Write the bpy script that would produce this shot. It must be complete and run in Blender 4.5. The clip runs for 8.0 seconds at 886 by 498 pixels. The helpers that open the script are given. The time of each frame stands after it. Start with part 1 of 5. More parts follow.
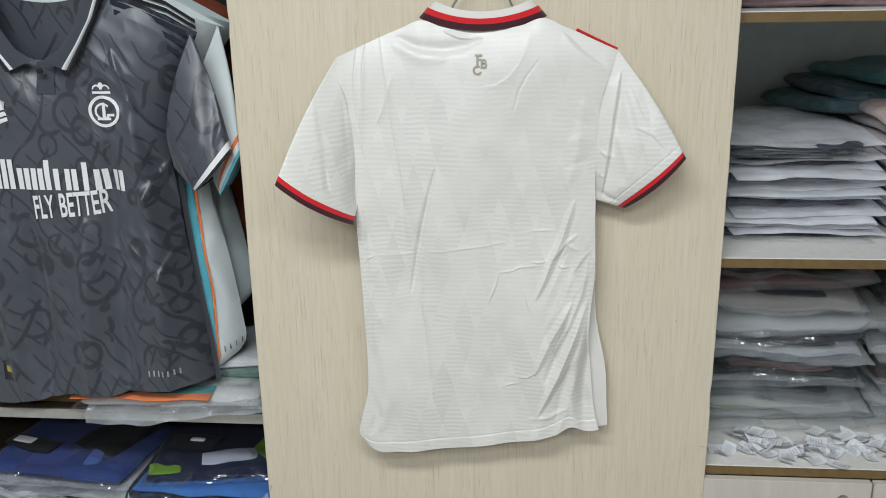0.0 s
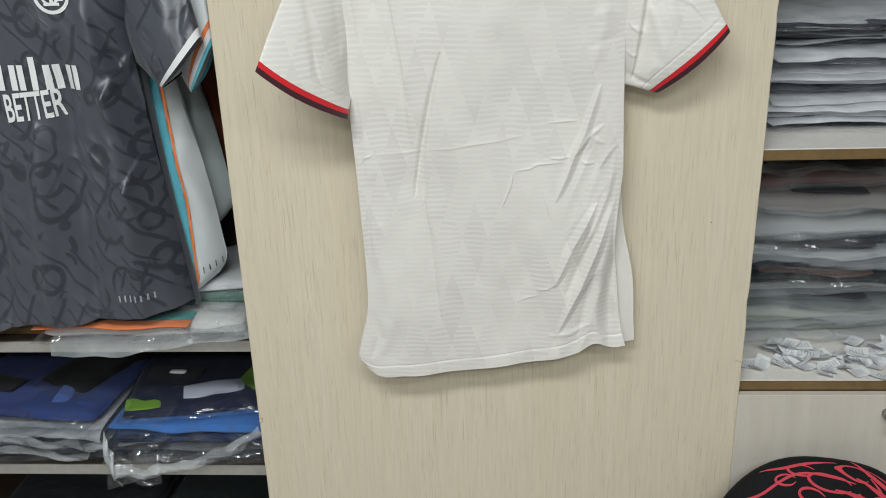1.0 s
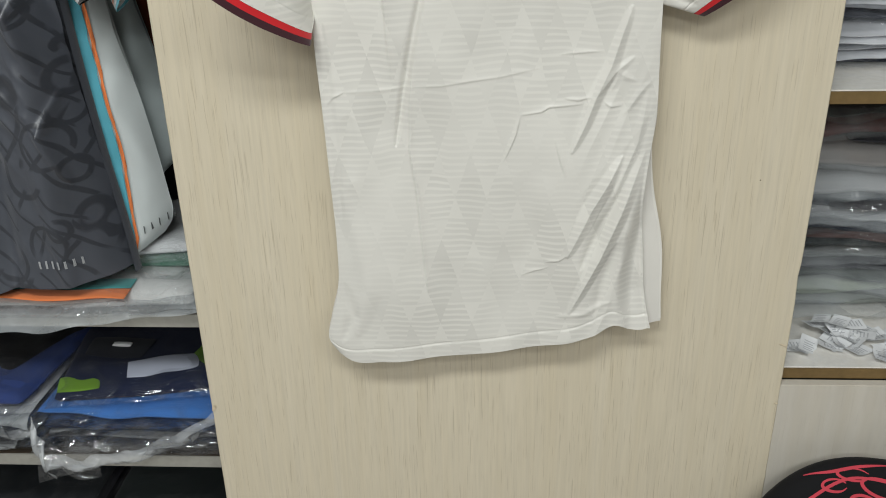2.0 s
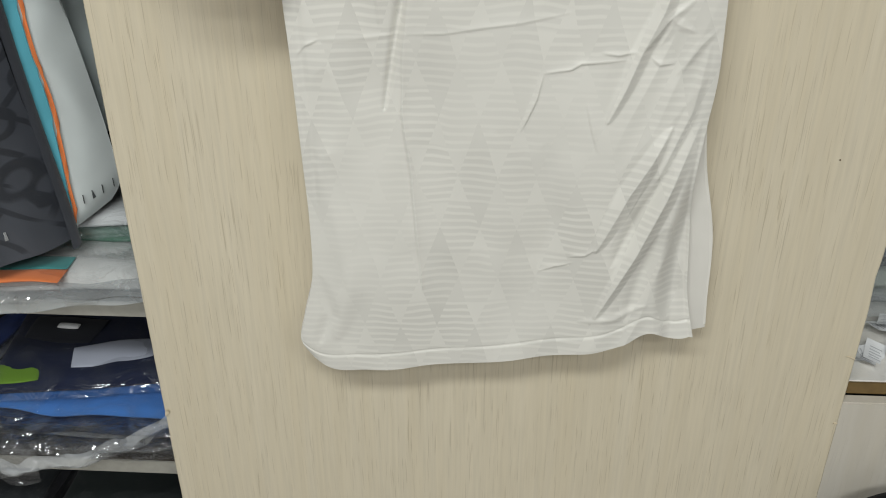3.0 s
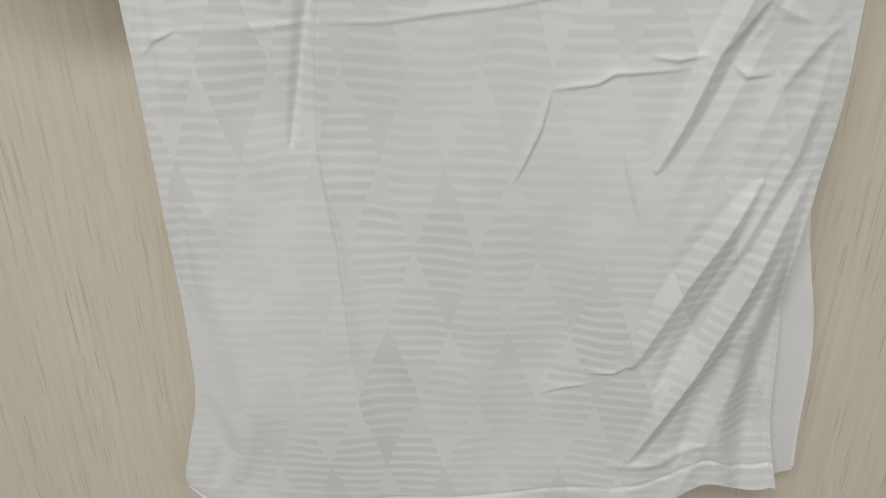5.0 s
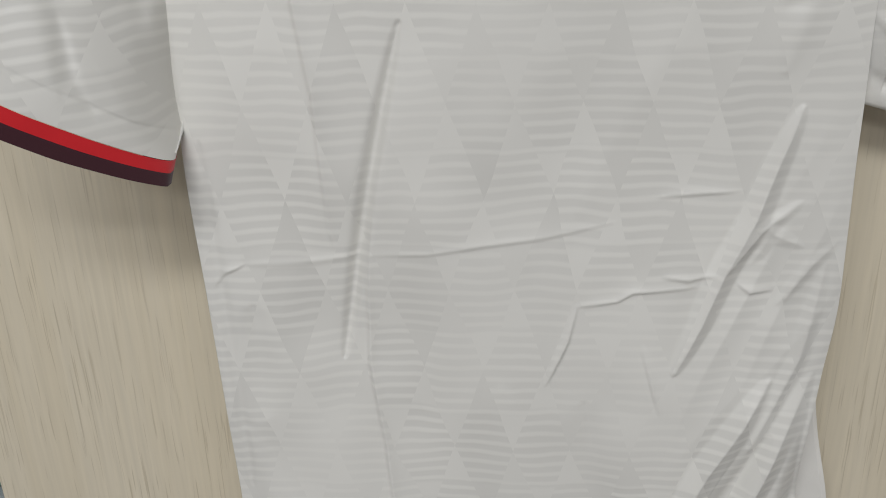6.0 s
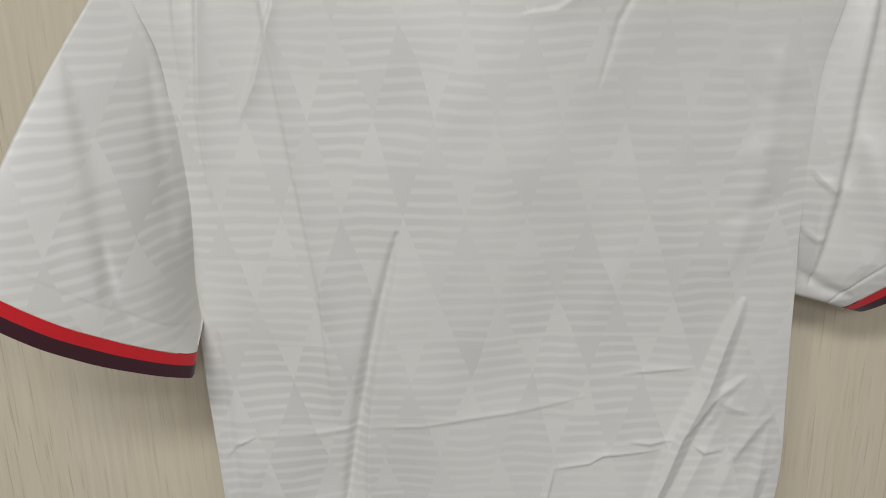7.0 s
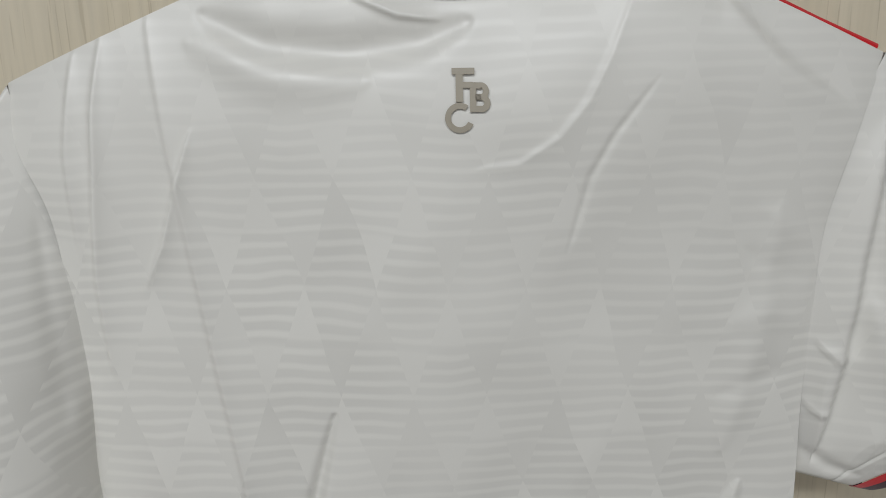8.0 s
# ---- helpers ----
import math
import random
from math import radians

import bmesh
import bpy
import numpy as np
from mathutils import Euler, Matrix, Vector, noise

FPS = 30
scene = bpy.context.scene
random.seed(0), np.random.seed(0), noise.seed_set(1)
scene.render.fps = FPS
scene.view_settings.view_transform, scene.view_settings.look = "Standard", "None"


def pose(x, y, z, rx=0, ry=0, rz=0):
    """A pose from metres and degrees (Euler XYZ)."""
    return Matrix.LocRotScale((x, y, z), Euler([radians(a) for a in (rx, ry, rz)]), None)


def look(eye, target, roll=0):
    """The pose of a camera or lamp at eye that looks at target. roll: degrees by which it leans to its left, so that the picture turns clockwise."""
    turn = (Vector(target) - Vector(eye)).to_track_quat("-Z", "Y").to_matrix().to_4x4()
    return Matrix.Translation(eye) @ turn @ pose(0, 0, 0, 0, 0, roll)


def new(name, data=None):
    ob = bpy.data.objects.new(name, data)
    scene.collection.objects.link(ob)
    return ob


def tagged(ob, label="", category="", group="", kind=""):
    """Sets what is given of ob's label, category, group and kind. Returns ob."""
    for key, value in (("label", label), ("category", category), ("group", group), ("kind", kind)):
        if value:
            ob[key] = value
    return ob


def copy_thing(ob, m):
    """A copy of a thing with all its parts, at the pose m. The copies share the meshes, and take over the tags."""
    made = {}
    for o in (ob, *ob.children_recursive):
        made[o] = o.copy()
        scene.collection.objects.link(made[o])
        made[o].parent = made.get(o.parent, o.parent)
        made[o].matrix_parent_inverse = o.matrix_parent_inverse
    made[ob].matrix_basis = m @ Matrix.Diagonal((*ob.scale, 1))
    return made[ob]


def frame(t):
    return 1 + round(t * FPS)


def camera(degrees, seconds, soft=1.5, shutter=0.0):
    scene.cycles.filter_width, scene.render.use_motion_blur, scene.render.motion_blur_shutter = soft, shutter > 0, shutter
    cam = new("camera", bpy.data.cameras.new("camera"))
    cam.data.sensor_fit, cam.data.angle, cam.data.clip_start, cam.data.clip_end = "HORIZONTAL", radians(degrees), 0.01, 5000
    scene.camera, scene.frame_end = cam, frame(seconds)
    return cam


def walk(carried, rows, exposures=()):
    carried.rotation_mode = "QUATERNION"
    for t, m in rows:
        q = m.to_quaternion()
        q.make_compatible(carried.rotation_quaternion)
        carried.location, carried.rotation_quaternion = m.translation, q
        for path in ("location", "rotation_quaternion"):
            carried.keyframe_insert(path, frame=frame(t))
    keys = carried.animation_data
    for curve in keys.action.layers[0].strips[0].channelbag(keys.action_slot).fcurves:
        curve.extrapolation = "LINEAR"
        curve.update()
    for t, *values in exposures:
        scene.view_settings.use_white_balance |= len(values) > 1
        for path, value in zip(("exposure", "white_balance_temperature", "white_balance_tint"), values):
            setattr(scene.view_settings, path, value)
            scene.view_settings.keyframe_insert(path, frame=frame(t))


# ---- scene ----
cam = camera(53.1, 8.0, soft=1.0)
PATH = [
    (0, (0.143, -0.036, 1.678), (-0.041, 1.865, 1.086), -1.1),
    (0.5, (0.116, 0.013, 1.646), (-0.045, 1.897, 0.993), -1.5),
    (1, (0.081, 0.1, 1.583), (-0.044, 1.956, 0.85), -2.0),
    (1.5, (0.098, 0.225, 1.532), (-0.052, 2.059, 0.75), -2.1),
    (1.7, (0.078, 0.267, 1.526), (-0.036, 2.091, 0.715), -1.8),
    (3, (0.059, 0.532, 1.474), (-0.041, 2.273, 0.495), -0.2),
    (3.5, (0.048, 0.625, 1.429), (0.014, 2.353, 0.423), 0.2),
    (4, (0.075, 0.743, 1.411), (0.036, 2.417, 0.318), 0.0),
    (4.2, (0.081, 0.776, 1.404), (0.04, 2.448, 0.309), 0.2),
    (5.3, (0.073, 0.829, 1.384), (-0.073, 2.608, 0.483), -0.4),
    (5.5, (0.069, 0.823, 1.398), (-0.08, 2.627, 0.547), -0.8),
    (6, (0.063, 0.801, 1.463), (-0.081, 2.644, 0.699), -1.7),
    (6.5, (0.053, 0.776, 1.525), (-0.045, 2.643, 0.813), -1.5),
    (7, (0.043, 0.762, 1.552), (0.011, 2.661, 0.924), -1.3),
    (7.5, (0.035, 0.79, 1.581), (0.072, 2.692, 0.962), -0.7),
    (8, (0.057, 0.854, 1.6), (0.088, 2.774, 1.044), -1.1),
]
EXPOSURE = [(0, -0.16, 6500, 10), (0.5, -0.17, 6650, 10), (1, -0.18, 6740, 9), (1.5, -0.2, 6800, 9), (3, -0.29, 6930, 9), (3.5, -0.32, 6880, 10), (4.2, -0.42, 6720, 13), (5.5, -0.52, 6580, 13), (6.5, -0.6, 6740, 14), (7, -0.62, 6740, 14), (8, -0.71, 6600, 12)]
walk(cam, [(t, look(eye, target, roll)) for t, eye, target, roll in PATH], EXPOSURE)

# ---- light ----
world = bpy.data.worlds.new("world")
scene.world = world
world.use_nodes = True
world.node_tree.nodes["Background"].inputs[0].default_value = (0.9, 0.95, 1.0, 1)
world.node_tree.nodes["Background"].inputs[1].default_value = 0.05


def ceiling_lamp(x, y, sx, sy, watts, colour=(0.94, 1.0, 1.045)):
    lamp = bpy.data.lights.new("lamp", "AREA")
    lamp.shape, lamp.size, lamp.size_y, lamp.energy, lamp.color = "RECTANGLE", sx, sy, watts, colour
    ob = new("lamp", lamp)
    ob.matrix_world = pose(x, y, 2.66, 0, 0, 0)
    return ob


ceiling_lamp(-0.35, -0.15, 1.2, 0.3, 39.5)
ceiling_lamp(1.0, -0.8, 1.2, 0.3, 24.5)
ceiling_lamp(-0.4, -1.6, 1.2, 0.3, 45)

# ---- materials ----


def mat(name, colour, rough=0.6, metal=0.0, spec=0.5):
    m = bpy.data.materials.new(name)
    m.use_nodes = True
    b = m.node_tree.nodes["Principled BSDF"]
    b.inputs["Base Color"].default_value = (*colour, 1)
    b.inputs["Roughness"].default_value = rough
    b.inputs["Metallic"].default_value = metal
    b.inputs["Specular IOR Level"].default_value = spec
    return m, m.node_tree, b


def node(nt, kind, **values):
    n = nt.nodes.new(kind)
    for k, v in values.items():
        n.inputs[k].default_value = v
    return n


def sums(nt, op, a, b=None, c=None):
    n = nt.nodes.new("ShaderNodeMath")
    n.operation = op
    for i, v in enumerate((a, b, c)):
        if v is None:
            continue
        if isinstance(v, (int, float)):
            n.inputs[i].default_value = v
        else:
            nt.links.new(v, n.inputs[i])
    return n.outputs[0]


def blend(nt, fac, a, b):
    n = nt.nodes.new("ShaderNodeMix")
    n.data_type = "RGBA"
    if isinstance(fac, (int, float)):
        n.inputs[0].default_value = fac
    else:
        nt.links.new(fac, n.inputs[0])
    for sock, v in ((n.inputs[6], a), (n.inputs[7], b)):
        if isinstance(v, tuple):
            sock.default_value = (*v, 1)
        else:
            nt.links.new(v, sock)
    return n.outputs[2]


def coords(nt, scale=(1, 1, 1)):
    t = nt.nodes.new("ShaderNodeTexCoord")
    mp = nt.nodes.new("ShaderNodeMapping")
    mp.inputs["Scale"].default_value = scale
    nt.links.new(t.outputs["Object"], mp.inputs[0])
    return mp.outputs[0]


def noisy(nt, vec, scale, detail=4.0, rough=0.55):
    n = node(nt, "ShaderNodeTexNoise", Scale=scale, Detail=detail, Roughness=rough)
    nt.links.new(vec, n.inputs["Vector"])
    return n.outputs["Fac"]


def ramp(nt, fac, lo, hi):
    n = nt.nodes.new("ShaderNodeMapRange")
    n.inputs[1].default_value, n.inputs[2].default_value = lo, hi
    nt.links.new(fac, n.inputs[0])
    return n.outputs[0]


def bump(nt, b, height, strength, distance=0.001):
    n = node(nt, "ShaderNodeBump", Strength=strength, Distance=distance)
    nt.links.new(height, n.inputs["Height"])
    nt.links.new(n.outputs[0], b.inputs["Normal"])


def laminate(name, base, streak, dash_amount, grain_scale=1.0):
    """Printed wood-grain laminate with short upright pores."""
    m, nt, b = mat(name, base, 0.42)
    v1 = coords(nt, (260 * grain_scale, 260 * grain_scale, 9))
    v2 = coords(nt, (55, 55, 1.6))
    v3 = coords(nt, (700, 700, 19))
    fine = noisy(nt, v1, 1.0, 3)
    wide = noisy(nt, v2, 1.0, 3)
    pore = ramp(nt, noisy(nt, v3, 1.0, 1.5), 0.615, 0.70)
    v4 = coords(nt, (6, 6, 3))
    patch = ramp(nt, noisy(nt, v4, 1.0, 3), 0.3, 0.7)
    pore = sums(nt, "MULTIPLY", pore, sums(nt, "MULTIPLY_ADD", patch, 0.7, 0.3))
    c = blend(nt, ramp(nt, fine, 0.35, 0.7), base, tuple(x * 0.9 for x in base))
    c = blend(nt, sums(nt, "MULTIPLY", ramp(nt, wide, 0.35, 0.75), 0.5), c, tuple(x * y for x, y in zip(base, (0.92, 0.89, 0.82))))
    c = blend(nt, sums(nt, "MULTIPLY", pore, dash_amount), c, streak)
    nt.links.new(c, b.inputs["Base Color"])
    nt.links.new(sums(nt, "MULTIPLY_ADD", patch, 0.15, 0.36), b.inputs["Roughness"])
    bump(nt, b, sums(nt, "SUBTRACT", fine, pore), 0.25, 0.0004)
    return m


PANEL = laminate("cream_laminate", (0.685, 0.610, 0.470), (0.32, 0.25, 0.155), 0.44)
WHITE_LAM = laminate("white_laminate", (0.80, 0.78, 0.745), (0.5, 0.45, 0.38), 0.25, 0.4)
DOOR_LAM = laminate("ash_laminate", (0.62, 0.58, 0.51), (0.45, 0.40, 0.33), 0.3, 0.25)


def speckled(name, colour, rough=0.7, scale=60, amount=0.2, spec=0.4, metal=0.0):
    m, nt, b = mat(name, colour, rough, metal, spec)
    v = coords(nt)
    n1 = noisy(nt, v, scale, 4)
    n2 = noisy(nt, v, scale / 9, 3)
    f = sums(nt, "MULTIPLY_ADD", n1, 0.5, sums(nt, "MULTIPLY", n2, 0.5))
    nt.links.new(blend(nt, ramp(nt, f, 0.3, 0.7), tuple(c * (1 - amount) for c in colour), tuple(min(1, c * (1 + amount)) for c in colour)), b.inputs["Base Color"])
    bump(nt, b, n1, 0.15, 0.0008)
    return m


EDGE = speckled("brown_edge_band", (0.165, 0.105, 0.040), 0.5, 120, 0.25)
PLASTER = speckled("plaster", (0.52, 0.51, 0.50), 0.85, 40, 0.05)
FLOOR_M = speckled("floor_vinyl", (0.26, 0.245, 0.23), 0.4, 30, 0.12)
BACK_M = speckled("grey_back_board", (0.60, 0.65, 0.615), 0.7, 30, 0.12)
DARK_IN = speckled("dark_carcass", (0.03, 0.028, 0.026), 0.6, 30, 0.2)
CHROME = mat("chrome", (0.75, 0.75, 0.76), 0.18, 1.0)[0]
STEEL = mat("dull_steel", (0.45, 0.44, 0.42), 0.35, 1.0)[0]


def knit(name, colour, rough=0.75, sheen=0.3, weave=1500, amount=0.08):
    """Fine polyester knit."""
    m, nt, b = mat(name, colour, rough, 0, 0.25)
    b.inputs["Sheen Weight"].default_value = sheen
    v = coords(nt)
    n = noisy(nt, v, weave, 2)
    big = noisy(nt, v, 14, 3)
    nt.links.new(blend(nt, ramp(nt, big, 0.3, 0.7), colour, tuple(c * (1 - amount) for c in colour)), b.inputs["Base Color"])
    bump(nt, b, n, 0.2, 0.0004)
    return m


def jacquard(name, light, dark):
    """Cream knit with a woven lattice of tall diamonds: striped waists and plain tips."""
    m, nt, b = mat(name, light, 0.5, 0, 0.6)
    b.inputs["Sheen Weight"].default_value = 0.15
    t = nt.nodes.new("ShaderNodeTexCoord")
    warp = node(nt, "ShaderNodeTexNoise", Scale=9.0, Detail=2.0)
    nt.links.new(t.outputs["Object"], warp.inputs["Vector"])
    sep = nt.nodes.new("ShaderNodeSeparateXYZ")
    nt.links.new(t.outputs["Object"], sep.inputs[0])
    off = sums(nt, "MULTIPLY", sums(nt, "SUBTRACT", warp.outputs["Fac"], 0.5), 0.014)
    x = sums(nt, "ADD", sep.outputs[0], off)
    ripple = node(nt, "ShaderNodeTexNoise", Scale=32.0, Detail=1.0)
    nt.links.new(t.outputs["Object"], ripple.inputs["Vector"])
    z = sums(nt, "ADD", sums(nt, "ADD", sep.outputs[2], sums(nt, "MULTIPLY", off, 1.2)), sums(nt, "MULTIPLY_ADD", ripple.outputs["Fac"], 0.005, -0.0025))
    step = 0.0074
    xw = sums(nt, "DIVIDE", sums(nt, "SUBTRACT", x, 0.067), 0.0365)
    zh = sums(nt, "DIVIDE", sums(nt, "SUBTRACT", z, 1.355), 0.108)
    a = sums(nt, "ADD", xw, zh)
    c = sums(nt, "SUBTRACT", xw, zh)
    fa, fc = sums(nt, "FRACT", sums(nt, "ADD", a, 50)), sums(nt, "FRACT", sums(nt, "ADD", c, 50))
    q = sums(nt, "SUBTRACT", fa, fc)
    waist = ramp(nt, sums(nt, "ABSOLUTE", q), 0.56, 0.50)
    stripe = ramp(nt, sums(nt, "ABSOLUTE", sums(nt, "SUBTRACT", sums(nt, "FRACT", sums(nt, "ADD", sums(nt, "DIVIDE", z, step), 50)), 0.5)), 0.10, 0.30)
    fl = sums(nt, "ADD", sums(nt, "FLOOR", sums(nt, "ADD", a, 50)), 0)
    par = sums(nt, "FLOORED_MODULO", fl, 2)
    hsh = sums(nt, "FRACT", sums(nt, "MULTIPLY", sums(nt, "SINE", sums(nt, "ADD", sums(nt, "MULTIPLY", fl, 12.99), sums(nt, "MULTIPLY", sums(nt, "FLOOR", sums(nt, "ADD", c, 50)), 78.23))), 437.5))
    tip = sums(nt, "MULTIPLY", sums(nt, "SUBTRACT", 1.0, waist), sums(nt, "MULTIPLY_ADD", par, 0.6, sums(nt, "MULTIPLY", hsh, 0.4)))
    par2 = sums(nt, "FLOORED_MODULO", sums(nt, "FLOOR", sums(nt, "ADD", c, 50)), 2)
    plain = sums(nt, "MULTIPLY", sums(nt, "MULTIPLY", par, par2), sums(nt, "MULTIPLY_ADD", hsh, 0.2, 0.1))
    tone = sums(nt, "ADD", sums(nt, "MULTIPLY", sums(nt, "MULTIPLY", waist, sums(nt, "MULTIPLY_ADD", hsh, 0.35, 0.45)), stripe), sums(nt, "ADD", plain, sums(nt, "MULTIPLY", tip, 0.6)))
    fade = sums(nt, "MULTIPLY", ramp(nt, noisy(nt, coords(nt), 7, 2), 0.33, 0.62), ramp(nt, sep.outputs[2], 1.60, 1.44))
    tone = sums(nt, "MULTIPLY", tone, sums(nt, "MULTIPLY_ADD", fade, 0.9, 0.30))
    v = coords(nt)
    fuzz = noisy(nt, v, 1400, 2)
    big = noisy(nt, v, 10, 3)
    base = blend(nt, ramp(nt, big, 0.3, 0.7), light, tuple(k * 0.97 for k in light))
    nt.links.new(blend(nt, tone, base, dark), b.inputs["Base Color"])
    nt.links.new(sums(nt, "MULTIPLY_ADD", tone, 0.22, 0.38), b.inputs["Roughness"])
    bump(nt, b, sums(nt, "SUBTRACT", sums(nt, "MULTIPLY", fuzz, 0.25), tone), 0.10, 0.0006)
    return m


def swirled(name, light, dark):
    """Charcoal knit with a tone-on-tone scroll print."""
    m, nt, b = mat(name, light, 0.40, 0, 0.7)
    b.inputs["Sheen Weight"].default_value = 0.15
    v = coords(nt)
    t = nt.nodes.new("ShaderNodeTexCoord")
    sep = nt.nodes.new("ShaderNodeSeparateXYZ")
    nt.links.new(t.outputs["Object"], sep.inputs[0])
    x, z = sep.outputs[0], sep.outputs[2]
    flat = nt.nodes.new("ShaderNodeCombineXYZ")
    nt.links.new(x, flat.inputs[0])
    nt.links.new(sums(nt, "MULTIPLY", z, 0.8), flat.inputs[1])
    warp = node(nt, "ShaderNodeTexNoise", Scale=14.0, Detail=1.0)
    nt.links.new(flat.outputs[0], warp.inputs["Vector"])
    line = None
    for scale, radius, cut in ((15.0, 0.34, 0.40), (19.0, 0.30, 0.45), (12.0, 0.30, 0.47)):
        vo = node(nt, "ShaderNodeTexVoronoi", Scale=scale, Randomness=0.9)
        nt.links.new(flat.outputs[0], vo.inputs["Vector"])
        d = sums(nt, "ADD", vo.outputs["Distance"], sums(nt, "MULTIPLY_ADD", warp.outputs["Fac"], 0.16, -0.08))
        ring = ramp(nt, sums(nt, "ABSOLUTE", sums(nt, "SUBTRACT", d, radius)), 0.050, 0.030)
        ring = sums(nt, "MULTIPLY", ring, ramp(nt, noisy(nt, v, scale, 1), cut, cut + 0.03))
        line = ring if line is None else sums(nt, "MAXIMUM", line, ring)
    for slope, pitch, size, cut in ((0.75, 0.030, 18, 0.47), (-0.55, 0.042, 13, 0.52)):
        lean = sums(nt, "ADD", sums(nt, "MULTIPLY_ADD", z, slope, x), sums(nt, "MULTIPLY", warp.outputs["Fac"], 0.045))
        saw = sums(nt, "ABSOLUTE", sums(nt, "SUBTRACT", sums(nt, "FRACT", sums(nt, "ADD", sums(nt, "DIVIDE", lean, pitch), 50)), 0.5))
        dash = sums(nt, "MULTIPLY", ramp(nt, saw, 0.10, 0.06), ramp(nt, noisy(nt, flat.outputs[0], size, 1), cut, cut + 0.03))
        line = sums(nt, "MAXIMUM", line, dash)
    nt.links.new(blend(nt, line, light, dark), b.inputs["Base Color"])
    bump(nt, b, sums(nt, "ADD", line, sums(nt, "MULTIPLY", noisy(nt, v, 1400, 2), 0.3)), 0.3, 0.0006)
    return m


CREAM = jacquard("cream_jacquard", (0.754, 0.735, 0.680), (0.626, 0.609, 0.562))
CREAM_PLAIN = knit("cream_knit", (0.755, 0.73, 0.675))
RED = knit("red_rib", (0.62, 0.012, 0.018))
MAROON = knit("dark_maroon_rib", (0.045, 0.008, 0.014))
LOGO_M = mat("taupe_transfer", (0.36, 0.32, 0.25), 0.5)[0]
CHARCOAL = swirled("charcoal_scroll_knit", (0.062, 0.069, 0.086), (0.030, 0.034, 0.044))
CHARCOAL_PLAIN = knit("charcoal_knit", (0.052, 0.058, 0.073))
NAVY = knit("navy_stripe", (0.012, 0.018, 0.03))
WHITE = knit("white_knit", (0.70, 0.755, 0.75))
PALE = knit("pale_mint_knit", (0.50, 0.57, 0.57))
TURQ = knit("turquoise_knit", (0.10, 0.42, 0.52))
ORANGE = knit("orange_knit", (0.80, 0.22, 0.07))
BLACK = knit("black_knit", (0.012, 0.012, 0.014))
PRINT = mat("white_print", (0.8, 0.8, 0.8), 0.45)[0]
GREYPRINT = mat("grey_print", (0.12, 0.13, 0.13), 0.6)[0]
PAPER = speckled("paper", (0.76, 0.77, 0.78), 0.7, 90, 0.06)


def film_material(name, tint, alpha, crinkle=0.55):
    m, nt, b = mat(name, tint, 0.16, 0, 0.6)
    v = coords(nt)
    n = node(nt, "ShaderNodeTexNoise", Scale=16.0, Detail=3.0, Distortion=0.8)
    nt.links.new(v, n.inputs["Vector"])
    nt.links.new(sums(nt, "MULTIPLY_ADD", ramp(nt, n.outputs["Fac"], 0.35, 0.75), 0.16, alpha), b.inputs["Alpha"])
    bump(nt, b, n.outputs["Fac"], crinkle, 0.008)
    return m


FILM = film_material("clear_bag_film", (0.75, 0.78, 0.80), 0.07)
MILKY = film_material("milky_bag_film", (0.93, 0.95, 0.99), 0.5, 0.2)
FILM_GREY = film_material("frosted_bag_film", (0.60, 0.64, 0.66), 0.14, 1.0)



def clear_film(name):
    """Thin glossy film: mostly clear, with sharp crinkled reflections."""
    m = bpy.data.materials.new(name)
    m.use_nodes = True
    nt = m.node_tree
    nt.nodes.remove(nt.nodes["Principled BSDF"])
    glossy = node(nt, "ShaderNodeBsdfGlossy", Roughness=0.10)
    glossy.inputs["Color"].default_value = (0.95, 0.97, 1.0, 1)
    clear = nt.nodes.new("ShaderNodeBsdfTransparent")
    haze = nt.nodes.new("ShaderNodeBsdfDiffuse")
    haze.inputs["Color"].default_value = (0.6, 0.63, 0.65, 1)
    v = coords(nt)
    n = node(nt, "ShaderNodeTexNoise", Scale=20.0, Detail=3.0, Distortion=1.2)
    nt.links.new(v, n.inputs["Vector"])
    bp = node(nt, "ShaderNodeBump", Strength=0.9, Distance=0.012)
    nt.links.new(n.outputs["Fac"], bp.inputs["Height"])
    nt.links.new(bp.outputs[0], glossy.inputs["Normal"])
    m1, m2 = nt.nodes.new("ShaderNodeMixShader"), nt.nodes.new("ShaderNodeMixShader")
    nt.links.new(sums(nt, "MULTIPLY_ADD", ramp(nt, n.outputs["Fac"], 0.4, 0.7), 0.10, 0.10), m1.inputs[0])
    nt.links.new(clear.outputs[0], m1.inputs[1])
    nt.links.new(glossy.outputs[0], m1.inputs[2])
    nt.links.new(sums(nt, "MULTIPLY", ramp(nt, n.outputs["Fac"], 0.45, 0.8), 0.06), m2.inputs[0])
    nt.links.new(m1.outputs[0], m2.inputs[1])
    nt.links.new(haze.outputs[0], m2.inputs[2])
    nt.links.new(m2.outputs[0], nt.nodes["Material Output"].inputs[0])
    return m


CLEAR = clear_film("clear_glossy_film")

# ---- mesh tools ----


def part(name, bm, material, parent=None, label=""):
    me = bpy.data.meshes.new(name)
    if isinstance(bm, tuple):
        me.from_pydata(*bm)
    else:
        bm.to_mesh(me)
        bm.free()
    me.materials.append(material)
    ob = new(name, me)
    if parent is not None:
        ob.parent = parent
    if label:
        ob["label"] = label
    return ob


def smooth(ob):
    ob.data.polygons.foreach_set("use_smooth", [True] * len(ob.data.polygons))
    return ob


